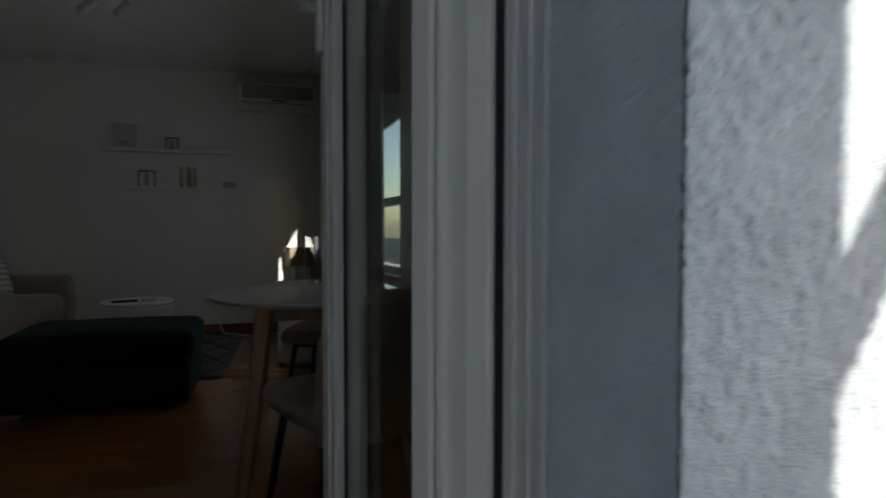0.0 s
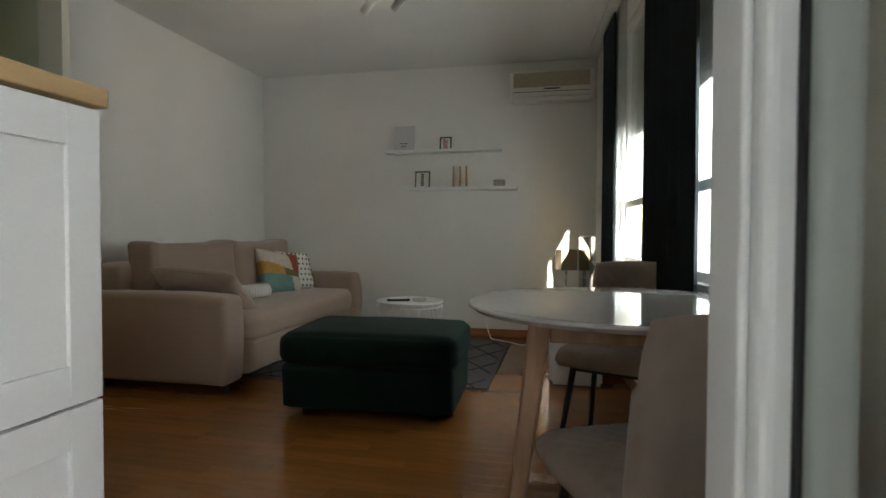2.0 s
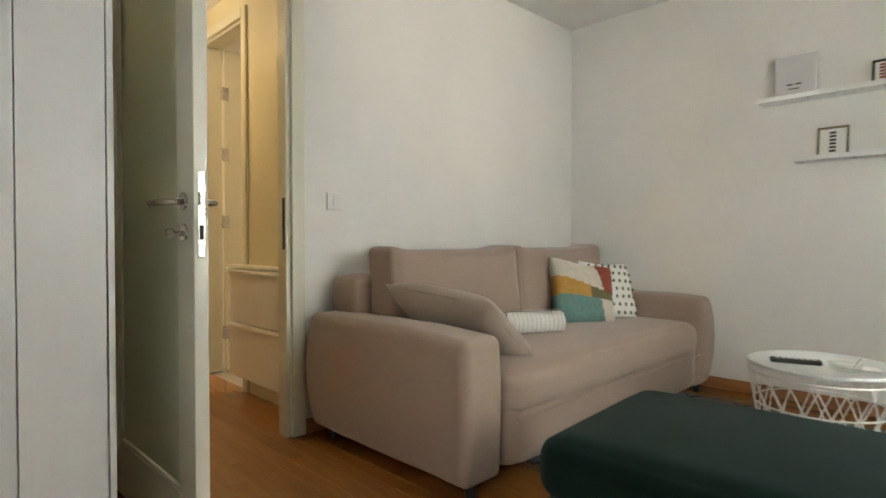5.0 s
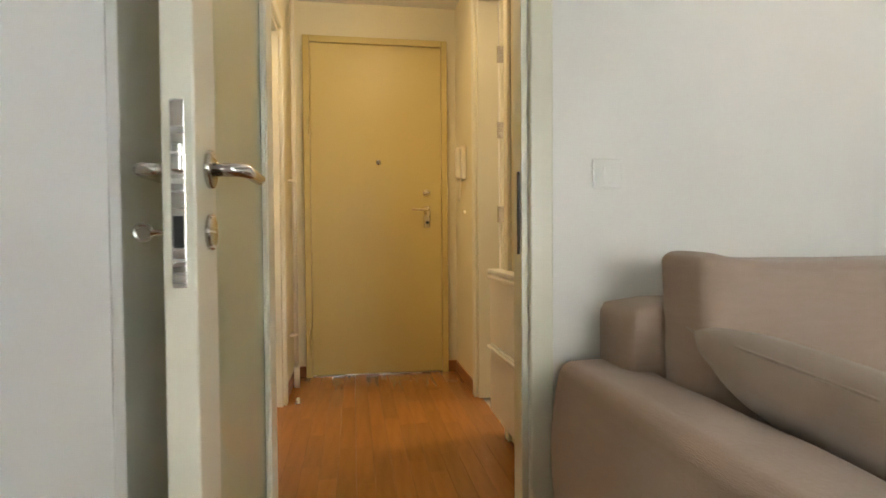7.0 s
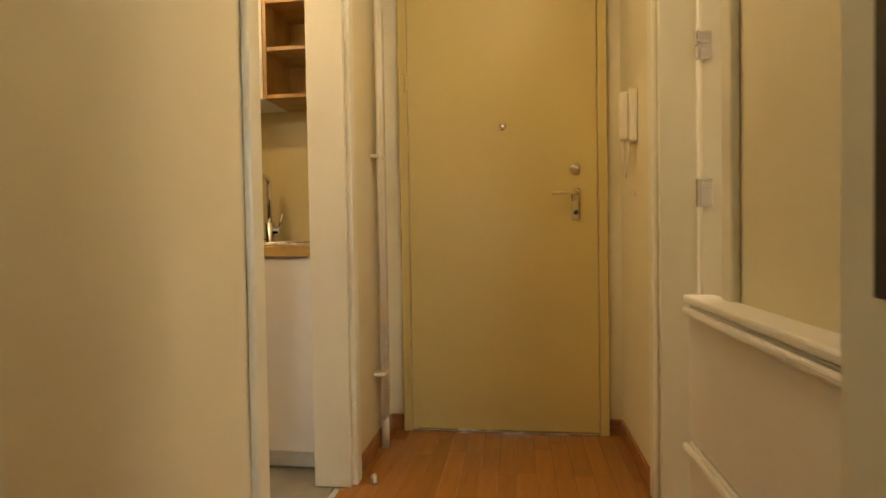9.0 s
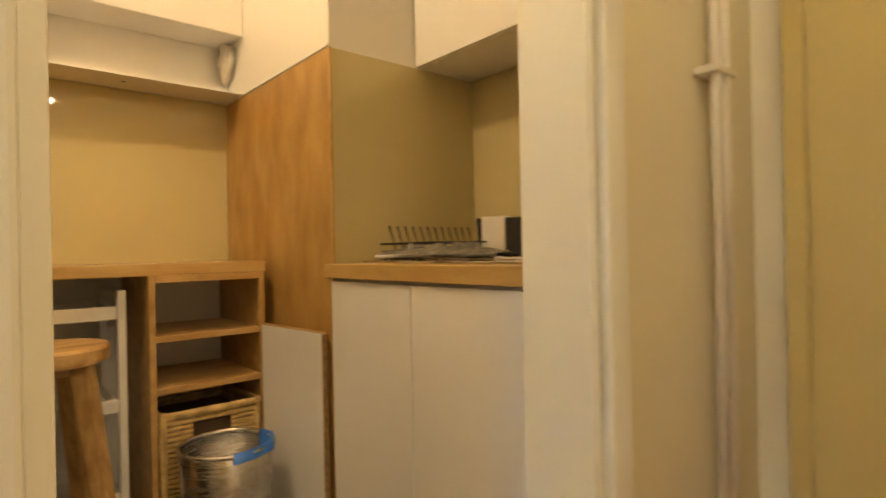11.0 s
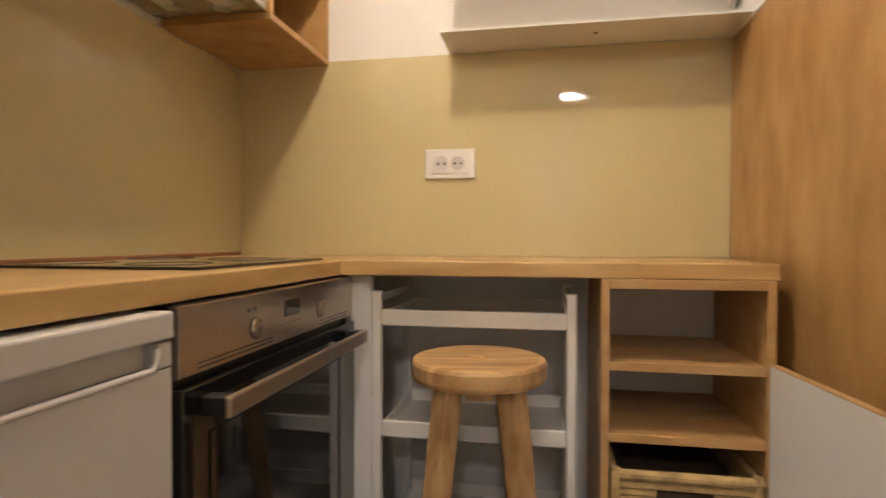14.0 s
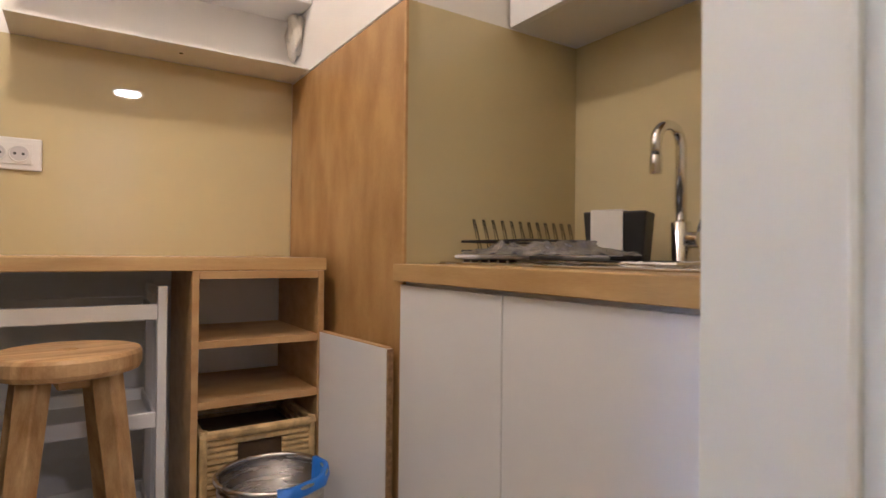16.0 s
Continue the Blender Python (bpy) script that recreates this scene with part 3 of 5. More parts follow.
# Sofa
sofa = thing("sofa", "beige fabric sofa with rounded arms against the white wall", "sofa", (0.03, 0.02, 0))
part("base", soft_box(0.10, 1.04, 0.21, 1.95, 0.06, 0.33, 0.05, 0.012, seed=1), sofa_cloth, sofa, smooth=True)
part("seat_cushion", soft_box(0.38, 1.05, 0.205, 1.955, 0.25, 0.445, 0.07, 0.03, 14, 2), sofa_cloth, sofa, smooth=True)
part("back_frame", soft_box(0.0, 0.235, 0.10, 2.07, 0.06, 0.76, 0.05, 0.01, seed=3), sofa_cloth, sofa, smooth=True)


def arm(y0, y1, inner):
    """A bulging arm whose outer side flares."""
    own = soft_box(0.02, 1.035, y0, y1, 0.055, 0.588, 0.034, 0.006, 30, y0)
    for v in own.verts:
        h = v.co.z
        k = 1 - ((h - 0.34) / 0.30) ** 2
        v.co.y += inner * 0.035 * max(-0.6, k)
        out = (v.co.x - 0.535) / 0.515
        v.co.x += 0.042 * max(-0.9, k - 0.45) * out ** 3
        v.co.z -= 0.012 * max(0.0, out) ** 3 * (h > 0.3)
    return own


part("arm", arm(-0.01, 0.19, -1), sofa_cloth, sofa, smooth=True)
part("arm", arm(1.955, 2.145, 1), sofa_cloth, sofa, smooth=True)
for ya, yb, s in ((0.19, 1.075, 5), (1.08, 1.965, 9)):
    bc = soft_box(0.215, 0.44, ya, yb, 0.40, 0.874, 0.045, 0.020, 30, s)
    for v in bc.verts:
        ends = abs((v.co.y - (ya + yb) / 2) / ((yb - ya) / 2))
        v.co.z += 0.034 * ends ** 6 * (v.co.z > 0.8)
        v.co.x -= 0.10 * (v.co.z - 0.45)
        v.co.z -= 0.012 * math.sin((v.co.y - ya) / (yb - ya) * math.pi) * (v.co.z > 0.6)
    part("back_cushion", bc, sofa_cloth, sofa, smooth=True)
for fx in (0.10, 0.98):
    for fy in (0.06, 2.07):
        part("foot", rod((fx, fy, 0), (fx, fy, 0.07), 0.022, 0.028), black_plastic, sofa, "black plastic foot")
seam = tube([(1.058, y, 0.262 + 0.004 * math.sin(y * 9)) for y in np.linspace(0.23, 1.93, 24)], 0.004, 6)
part("piping", seam, sofa_cloth, sofa)


def cushion(name, label, m, w, h, d, mat, seed):
    t = thing(name, label, "cushion")
    t.matrix_world = m
    part("cover", pillow(w, h, d, seed), mat, t, smooth=True)
    return t


slump = cushion("scatter_cushion", "large plain beige cushion slumped in the sofa corner", pose(0.695, 0.345, 0.575, 52, 4, 2), 0.60, 0.44, 0.15, cushion_cloth, 2)
part("piping", tube([(0.275 * math.cos(a) * (abs(math.cos(a)) ** -0.55 if abs(math.cos(a)) > 0.05 else 1) * 0.98, 0, 0.215 * math.sin(a) * (abs(math.sin(a)) ** -0.55 if abs(math.sin(a)) > 0.05 else 1) * 0.98) for a in np.linspace(0, math.tau, 41)[:-1]], 0.004, 6, closed=True), cushion_cloth, slump)


def patch_cushion():
    """Square cushion sewn of coloured fields."""
    t = thing("patchwork_cushion", "patchwork cushion in cream, rust, ochre, teal and olive", "cushion")
    t.matrix_world = pose(0.60, 1.47, 0.60, -24, 10, 62)
    src = pillow(0.42, 0.42, 0.14, 5, grid=44)
    fields = {"cream_field": cream_cloth, "rust_field": rust, "ochre_field": ochre, "teal_field": teal, "olive_field": olive}

    def field(c):
        u, v = c.x / 0.21, c.z / 0.21
        if v < -0.15:
            return "teal_field" if u < 0.35 - 0.2 * v else "cream_field"
        if v < 0.22 - 0.2 * u:
            return "ochre_field" if u < 0.1 else "olive_field"
        return "rust_field" if u > 0.25 + 0.3 * (1 - v) else "cream_field"

    for name, mat in fields.items():
        own = src.copy()
        bmesh.ops.delete(own, geom=[f for f in own.faces if field(f.calc_center_median()) != name], context="FACES")
        part(name, own, mat, t, smooth=True)
    src.free()


patch_cushion()
dots = cushion("dotted_cushion", "white cushion printed with rows of grey dots", pose(0.60, 1.76, 0.605, -22, 4, 72), 0.38, 0.38, 0.13, paper_white, 8)
spots = bmesh.new()
for i in range(7):
    for j in range(7):
        u, v = (i - 3) * 0.26 + 0.06 * (j % 2), (j - 3) * 0.26
        edge = max(0.0, (1 - u ** 4) * (1 - v ** 4)) if abs(u) < 1 and abs(v) < 1 else 0
        if edge > 0.1:
            y = 0.065 * edge ** 0.55 + 0.004
            c = bmesh.new()
            bmesh.ops.create_icosphere(c, subdivisions=1, radius=0.5, matrix=Matrix.Translation((u * 0.19, -y, v * 0.19)) @ pose(0, 0, 0, 0, 25, 0) @ Matrix.Diagonal((0.020, 0.008, 0.030, 1)))
            merge(spots, c)
tagged(part("printed_dots", spots, olive, dots), kind="stuff")
roll = thing("rolled_blanket", "small rolled white striped blanket on the sofa seat", "blanket", (0.66, 0.92, 0.505), 62)
rb = bmesh.new()
spiral = [(0, (0.012 + 0.0085 * a / math.tau * 1.0) * math.cos(a), (0.012 + 0.0085 * a / math.tau) * math.sin(a)) for a in np.linspace(0, math.tau * 6, 90)]
prev = None
for p in spiral:
    pair = [rb.verts.new((sx * 0.15 * (1 + 0.05 * noise.noise((p[1] * 30, p[2] * 30, sx))), p[1], p[2])) for sx in (-1, 1)]
    if prev:
        rb.faces.new((prev[0], prev[1], pair[1], pair[0]))
    prev = pair
part("cloth", rb, paper_white, roll, smooth=True)
for k in range(12):
    x = -0.13 + 0.0236 * k
    part("stripe", tube([(x, 0.066 * math.cos(a), 0.066 * math.sin(a)) for a in np.linspace(0, math.tau, 25)[:-1]], 0.0018, 5, closed=True), grey_print, roll)

# Ottoman
otto = thing("ottoman", "dark green fabric ottoman with a padded lid", "ottoman", (1.965, 0.115, 0), 2.5)
part("base", soft_box(-0.455, 0.455, -0.31, 0.31, 0.035, 0.27, 0.03, 0.006, 12, 1), green_cloth, otto, smooth=True)
part("padded_lid", soft_box(-0.47, 0.47, -0.325, 0.325, 0.262, 0.435, 0.06, 0.025, 14, 4), green_cloth, otto, smooth=True)
for fx in (-0.34, 0.34):
    for fy in (-0.24, 0.24):
        part("foot", rod((fx, fy, 0), (fx, fy, 0.045), 0.02), black_plastic, otto)

# Rug
rug = thing("rug", "charcoal woven rug with pale diamond lines and fringe", "rug", (1.72, 1.22, 0))
part("woven_base", box(-0.80, 0.80, -0.74, 0.78, 0.0015, 0.012, 0.004), rug_cloth, rug)
lines = bmesh.new()
for k in range(-6, 7):
    for sgn in (-1, 1):
        pts = []
        for s in np.linspace(-1, 1, 30):
            x, y = 0.27 * k + sgn * s * 0.74 * 0.6, s * 0.74
            if abs(x) < 0.78:
                pts.append((x + 0.006 * noise.noise((x * 30, y * 30, k)), y, 0.0135))
        if len(pts) > 2:
            tube(pts, 0.0045, 5, bm=lines)
tagged(part("woven_lines", lines, rug_dark, rug, "darker woven diamond lines"), kind="stuff")
fr = bmesh.new()
for k in range(70):
    x = -0.79 + 1.58 * k / 69
    tube([(x, -0.735, 0.008), (x + random.uniform(-0.01, 0.01), -0.765, 0.005), (x + random.uniform(-0.02, 0.02), -0.79, 0.004)], 0.0035, 4, bm=fr)
tagged(part("fringe", fr, rug_cloth, rug), kind="stuff")

# Wire side table with a remote and an ashtray
ct = thing("side_table", "round white wire basket table with a tray top", "side table", (1.84, 1.16, 0.012))
part("tray_top", lathe([(0.235, 0.425), (0.247, 0.427), (0.250, 0.437), (0.246, 0.440), (0.238, 0.433), (0.0, 0.4335)][:-1] + [(0.001, 0.4335)], 48), white_lacquer, ct, "white metal tray top", True)
for z, r in ((0.006, 0.165), (0.40, 0.245), (0.28, 0.225)):
    part("wire_ring", tube([(r * math.cos(a), r * math.sin(a), z) for a in np.linspace(0, math.tau, 41)[:-1]], 0.004, 6, closed=True), wire_white, ct)
for k in range(18):
    for sgn in (-1, 1):
        pts = [((0.165 + 0.08 * (s ** 0.8)) * math.cos(k * math.tau / 18 + sgn * s * 0.75), (0.165 + 0.08 * (s ** 0.8)) * math.sin(k * math.tau / 18 + sgn * s * 0.75), 0.006 + 0.394 * s) for s in np.linspace(0, 1, 8)]
        part("wire", tube(pts, 0.0028, 5), wire_white, ct)
rem = thing("remote_control", "slim black remote control on the side table", "remote control", (1.77, 1.10, 0.4485), 20)
part("body", box(-0.085, 0.085, -0.021, 0.021, 0, 0.018, 0.006, 3), black_plastic, rem)
keys = bmesh.new()
for i in range(7):
    for j in range(3):
        box(-0.066 + 0.02 * i, -0.054 + 0.02 * i, -0.012 + 0.010 * j - 0.003, -0.012 + 0.010 * j + 0.003, 0.018, 0.0195, bm=keys)
part("keys", keys, grey_print, rem)
ash = thing("glass_ashtray", "small clear glass dish on the side table", "dish", (1.93, 1.10, 0.4485))
part("bowl", lathe([(0.04, 0), (0.05, 0.004), (0.055, 0.025), (0.048, 0.026), (0.042, 0.008), (0.001, 0.007)], 20), clear_glass, ash, smooth=True)
part("stick", rod((0.02, 0, 0.01), (0.045, 0.0, 0.05), 0.003), paper_white, ash)
leaflet = thing("white_leaflet", "small white folded leaflet on the side table", "leaflet", (1.97, 1.16, 0.4485), 12)
part("sheet", box(-0.05, 0.05, -0.035, 0.035, 0, 0.004, 0.001), paper_white, leaflet)


# Dining table and chairs
table = thing("dining_table", "round glossy white dining table with splayed wooden legs", "table", (3.135, -1.09, 0), 0)
part("tabletop", lathe([(0.40, 0.715), (0.45, 0.722), (0.466, 0.735), (0.466, 0.741), (0.462, 0.745), (0.001, 0.7452)], 96), table_lacquer, table, "glossy white lacquered round top", False)
part("apron", box(-0.21, 0.21, -0.21, 0.21, 0.65, 0.7145, 0.004), leg_wood, table)
for k, (sx, sy) in enumerate(((-1, -1), (1, -1), (1, 1), (-1, 1))):
    lg = bmesh.new()
    top, bot = Vector((sx * 0.235, sy * 0.235, 0.714)), Vector((sx * 0.315, sy * 0.315, 0.0))
    prof = [(0, 0.060, 0.045), (0.12, 0.058, 0.044), (1, 0.032, 0.032)]
    rings = []
    for s, w, d in prof:
        c = top.lerp(bot, s)
        rings.append([lg.verts.new(c + Vector((a * w / 2 * 1.0, b * d / 2 * 1.15, 0))) for a, b in ((-1, -1), (1, -1), (1, 1), (-1, 1))])
    for a, b in zip(rings, rings[1:]):
        for i in range(4):
            lg.faces.new((a[i], a[(i + 1) % 4], b[(i + 1) % 4], b[i]))
    lg.faces.new(rings[0])
    lg.faces.new(rings[-1])
    bmesh.ops.bevel(lg, geom=lg.edges[:], offset=0.008, segments=3, affect="EDGES", profile=0.5)
    part("leg", lg, leg_wood, table)


def quilt(w, h, u0, thick, cells):
    """A cushioned sheet in x, y with diamond stitching; rounded outline."""
    own = bmesh.new()
    n = 44
    rows = []
    for i in range(n + 1):
        row = []
        for j in range(n + 1):
            u, v = 2 * i / n - 1, 2 * j / n - 1
            x, y = u * math.sqrt(1 - 0.12 * v ** 4), v * math.sqrt(1 - 0.12 * u ** 4)
            edge = max(0.0, (1 - u ** 8) * (1 - v ** 8))
            p, q = (u * w + v * h) * cells, (u * w - v * h) * cells
            groove = min(abs(p - round(p)), abs(q - round(q)))
            z = thick * edge ** 0.4 - 0.007 * math.exp(-(groove / 0.10) ** 2) * edge
            row.append(own.verts.new((x * w / 2, y * h / 2, u0 + z)))
        rows.append(row)
    for i in range(n):
        for j in range(n):
            own.faces.new((rows[i][j], rows[i + 1][j], rows[i + 1][j + 1], rows[i][j + 1]))
    rim = [rows[i][0] for i in range(n + 1)] + [rows[n][j] for j in range(1, n + 1)] + [rows[i][n] for i in range(n - 1, -1, -1)] + [rows[0][j] for j in range(n - 1, 0, -1)]
    low = [own.verts.new((v.co.x * 0.96, v.co.y * 0.96, u0 - 0.045)) for v in rim]
    mid = [own.verts.new((v.co.x * 1.01, v.co.y * 1.01, u0 - 0.02)) for v in rim]
    for i in range(len(rim)):
        k = (i + 1) % len(rim)
        own.faces.new((rim[i], rim[k], mid[k], mid[i]))
        own.faces.new((mid[i], mid[k], low[k], low[i]))
    own.faces.new(low)
    return own


def dining_chair(label, at, turn):
    """Upholstered chair, front at local +y."""
    t = thing("dining_chair", label, "chair", at, turn, "chairs round the table")
    part("seat", quilt(0.44, 0.44, 0.445, 0.035, 9.0), chair_velvet, t, "beige velvet seat with diamond stitching", True)
    back = quilt(0.42, 0.47, 0.0, 0.034, 9.0)
    for v in back.verts:
        x, y, z = v.co
        bend = 0.05 * (x / 0.21) ** 2
        v.co = (x * (1.0 - 0.05 * (y > 0.1)), -0.225 + z * 0.9 + bend - 0.13 * (y + 0.19), 0.585 + y)
    part("backrest", back, chair_velvet, t, "beige velvet back", True)
    for sx in (-1, 1):
        part("leg", rod((sx * 0.15, 0.14, 0.40), (sx * 0.20, 0.20, 0), 0.014, 0.010), black_metal, t)
        part("leg", rod((sx * 0.15, -0.14, 0.40), (sx * 0.20, -0.21, 0), 0.014, 0.010), black_metal, t)
    part("seat_frame", box(-0.16, 0.16, -0.16, 0.16, 0.375, 0.4, 0.004), black_metal, t)
    return t


dining_chair("beige velvet chair with its back to the balcony door", (3.175, -1.58, 0), 25)
dining_chair("beige velvet chair on black legs beside the dark curtain", (3.20, -0.37, 0), 158)


# Shelves and what stands on them
def ledge(x0, x1, z, label):
    t = thing("picture_ledge", label, "wall shelf", ((x0 + x1) / 2, 2.274, z), 0, "picture ledges")
    w = (x1 - x0) / 2
    part("board", box(-w, w, -0.11, 0, -0.014, 0.0, 0.002), white_lacquer, t)
    part("front_lip", box(-w, w, -0.122, -0.1105, -0.014, 0.012, 0.002), white_lacquer, t)
    part("back_strip", box(-w, w, -0.014, -0.0005, 0.0005, 0.035, 0.002), white_lacquer, t)


ledge(1.31, 2.40, 1.715, "upper white picture ledge with a print and a small picture")
ledge(1.49, 2.55, 1.368, "lower white picture ledge with a frame, candles and a pot")


def picture(name, label, x, z, w, h, border, face, lean=8, drawing=()):
    t = thing(name, label, "picture", (x, 2.225, z))
    t.matrix_world = pose(x, 2.215, z, -lean, 0, 0)
    if border:
        fr = box(-w / 2, w / 2, -0.008, 0.008, 0, 0.012, 0.002)
        box(-w / 2, w / 2, -0.008, 0.008, h - 0.012, h, 0.002, bm=fr)
        box(-w / 2, -w / 2 + 0.012, -0.008, 0.008, 0.0125, h - 0.0125, 0.002, bm=fr)
        box(w / 2 - 0.012, w / 2, -0.008, 0.008, 0.0125, h - 0.0125, 0.002, bm=fr)
        part("frame", fr, border, t)
        part("print", box(-w / 2 + 0.0125, w / 2 - 0.0125, -0.003, 0.003, 0.0125, h - 0.0125), face, t)
    else:
        part("print", box(-w / 2, w / 2, -0.006, 0.006, 0, h, 0.001), face, t)
    for k, (mat, bars) in enumerate(drawing):
        own = bmesh.new()
        for a, b, c, d in bars:
            box(a * w, b * w, -0.0085, -0.0062 if not border else -0.0032, c * h, d * h, bm=own)
        tagged(part("drawing", own, mat, t), kind="stuff")


picture("art_print", "pale grey print with small lettering bars on the upper ledge", 1.485, 1.716, 0.20, 0.245, None, grey_print, 7,
        [(ink, [(-0.2, -0.04, 0.30, 0.33), (0.0, 0.16, 0.30, 0.33), (-0.15, 0.12, 0.20, 0.22), (-0.42, -0.30, 0.03, 0.08), (-0.04, 0.06, 0.03, 0.08), (0.3, 0.42, 0.03, 0.08)])])
picture("small_picture", "small white picture with a red zigzag pattern", 1.885, 1.716, 0.11, 0.13, ink, paper_white, 7,
        [(rust, [(-0.2, 0.0, 0.1 + 0.13 * k, 0.17 + 0.13 * k) for k in range(6)] + [(0.0, 0.2, 0.16 + 0.13 * k, 0.22 + 0.13 * k) for k in range(5)])])
picture("framed_picture", "small dark-wood frame with a column of black shapes", 1.665, 1.369, 0.145, 0.165, olive, paper_white, 7,
        [(ink, [(-0.10, 0.10, 0.16 + 0.12 * k, 0.23 + 0.12 * k) for k in range(6)])])
ch = thing("candle_holder", "three tan taper candles in a black bar holder", "candle holder", (2.02, 2.225, 1.369))
part("holder_bar", box(-0.09, 0.09, -0.022, 0.022, 0, 0.014, 0.003), black_metal, ch)
for k in (-1, 0, 1):
    part("candle", rod((k * 0.06, 0, 0.014), (k * 0.06, 0, 0.205), 0.011, 0.0085, 14), candle_wax, ch, smooth=True)
pot = thing("small_pot", "small pale stoneware pot on the lower ledge", "pot", (2.385, 2.222, 1.369))
part("body", lathe([(0.045, 0), (0.052, 0.006), (0.054, 0.068), (0.050, 0.070), (0.046, 0.012), (0.001, 0.012)], 24), pale_stone, pot, smooth=True)

# Air conditioner
ac = thing("air_conditioner", "white wall air conditioner with a beige grille", "air conditioner", (2.845, 2.274, 2.12))
body = box(-0.357, 0.357, -0.19, 0, 0, 0.25, 0.018, 3)
for v in body.verts:
    if v.co.y < -0.1 and v.co.z < 0.06:
        v.co.y += 0.05
part("body", body, white_plastic, ac)
part("intake_panel", box(-0.325, 0.325, -0.1945, -0.1905, 0.105, 0.23, 0.002), ac_grille, ac, "beige ribbed intake panel")
for k in range(9):
    part("rib", box(-0.32, 0.32, -0.199, -0.1946, 0.112 + 0.0135 * k, 0.117 + 0.0135 * k), ac_grille, ac)
part("louvre", box(-0.33, 0.33, -0.186, -0.150, 0.028, 0.040, 0.003), white_plastic, ac)
part("gap_line", box(-0.33, 0.33, -0.1925, -0.1902, 0.062, 0.066), rubber, ac)
part("display", box(-0.06, 0.07, -0.196, -0.1904, 0.082, 0.094, 0.002), black_plastic, ac)

# Ceiling spotlight bar
sp = thing("ceiling_spotlight", "white ceiling spotlight with two turned heads", "ceiling light", (1.85, 0.56, 2.4995))
part("ceiling_plate", box(-0.15, 0.15, -0.03, 0.03, -0.022, 0, 0.006), white_plastic, sp)
for k, d in ((-0.10, Vector((-0.75, 0.5, -0.45))), (0.10, Vector((-0.7, 0.65, -0.35)))):
    part("arm", rod((k, 0, -0.02), (k, 0, -0.065), 0.006), white_plastic, sp)
    d.normalize()
    a = Vector((k, 0, -0.075))
    hd = part("head", rod(a - d * 0.03, a + d * 0.09, 0.026, 0.028, 20), white_plastic, sp, smooth=True)
    part("bulb", rod(a + d * 0.0905, a + d * 0.092, 0.022, sides=20), lamp_glow, hd)

# Low TV unit with television and lamp
tv_unit = thing("tv_unit", "low white television unit along the window wall", "tv unit", (3.03, 1.42, 0), 1.0)
part("carcass", box(-0.15, 0.16, -0.72, 0.72, 0.02, 0.385, 0.004), white_lacquer, tv_unit)
for k in range(2):
    part("front", box(-0.168, -0.1505, -0.715 + 0.717 * k, -0.002 + 0.717 * k, 0.03, 0.38, 0.003), white_lacquer, tv_unit)
part("plinth", box(-0.14, 0.15, -0.70, 0.70, 0.0, 0.0195), white_lacquer, tv_unit)
tv = thing("television", "flat black television angled on the white unit", "television", (3.13, 1.50, 0.386), 95)
part("casing", box(-0.33, 0.33, -0.022, 0.014, 0.07, 0.55, 0.006), black_plastic, tv)
part("screen", box(-0.32, 0.32, 0.0142, 0.017, 0.082, 0.54), black_glass, tv, "glossy dark screen")
part("back_bulge", box(-0.24, 0.24, -0.055, -0.0225, 0.10, 0.36, 0.010), black_plastic, tv)
part("stand", box(-0.035, 0.035, -0.02, 0.008, 0.008, 0.0695, 0.004), black_plastic, tv)
part("stand_foot", box(-0.16, 0.16, -0.07, 0.07, 0, 0.0079, 0.003), black_plastic, tv)
tl = thing("table_lamp", "small table lamp with a square beige shade", "lamp", (2.987, 2.065, 0.386), 20)
part("foot", box(-0.05, 0.05, -0.05, 0.05, 0, 0.012, 0.003), steel, tl)
part("stem", lathe([(0.010, 0.012), (0.022, 0.05), (0.012, 0.12), (0.018, 0.17), (0.008, 0.255)], 16), chrome, tl, smooth=True)
sh = box(-0.07, 0.07, -0.07, 0.07, 0.255, 0.43)
bmesh.ops.delete(sh, geom=[f for f in sh.faces if abs(f.normal.z) > 0.9], context="FACES")
bmesh.ops.solidify(sh, geom=sh.faces[:], thickness=0.003)
part("shade", sh, lamp_shade, tl, "square beige fabric shade")

# Switch, sockets and cable
sw = thing("light_switch", "square white light switch on the sofa wall", "switch", (0.0, 0.170, 1.115), 90)
part("plate", box(-0.045, 0.045, -0.010, 0, -0.043, 0.043, 0.004), white_plastic, sw)
part("rocker", box(-0.012, 0.012, -0.014, -0.0102, -0.024, 0.024, 0.003), white_plastic, sw)


def socket(label, at, turn, w, h, cups, group="sockets"):
    """A plate with round recessed cups; faces local -y."""
    t = thing("wall_socket", label, "socket", at, turn, group)
    part("plate", box(-w / 2, w / 2, -0.010, 0, -h / 2, h / 2, 0.004), white_plastic, t)
    step = w * 0.66 / cups
    part("insert", box(-w * 0.36, w * 0.36, -0.0135, -0.0102, -h * 0.33, h * 0.33, 0.002), white_plastic, t)
    for k in range(cups):
        x = (k - (cups - 1) / 2) * step
        r = min(step * 0.44, h * 0.27)
        cup = part("socket_cup", tube([(x + r * math.cos(a), -0.0145, r * math.sin(a)) for a in np.linspace(0, math.tau, 25)[:-1]], 0.0022, 6, closed=True), white_plastic, t)
        part("cup_base", rod((x, -0.0136, 0), (x, -0.0142, 0), r * 0.95, sides=20), grey_print, cup)
        for s in (-1, 1):
            part("pin_hole", rod((x + s * r * 0.42, -0.0143, 0), (x + s * r * 0.42, -0.0150, 0), r * 0.17, sides=10), ink, cup)
    return t


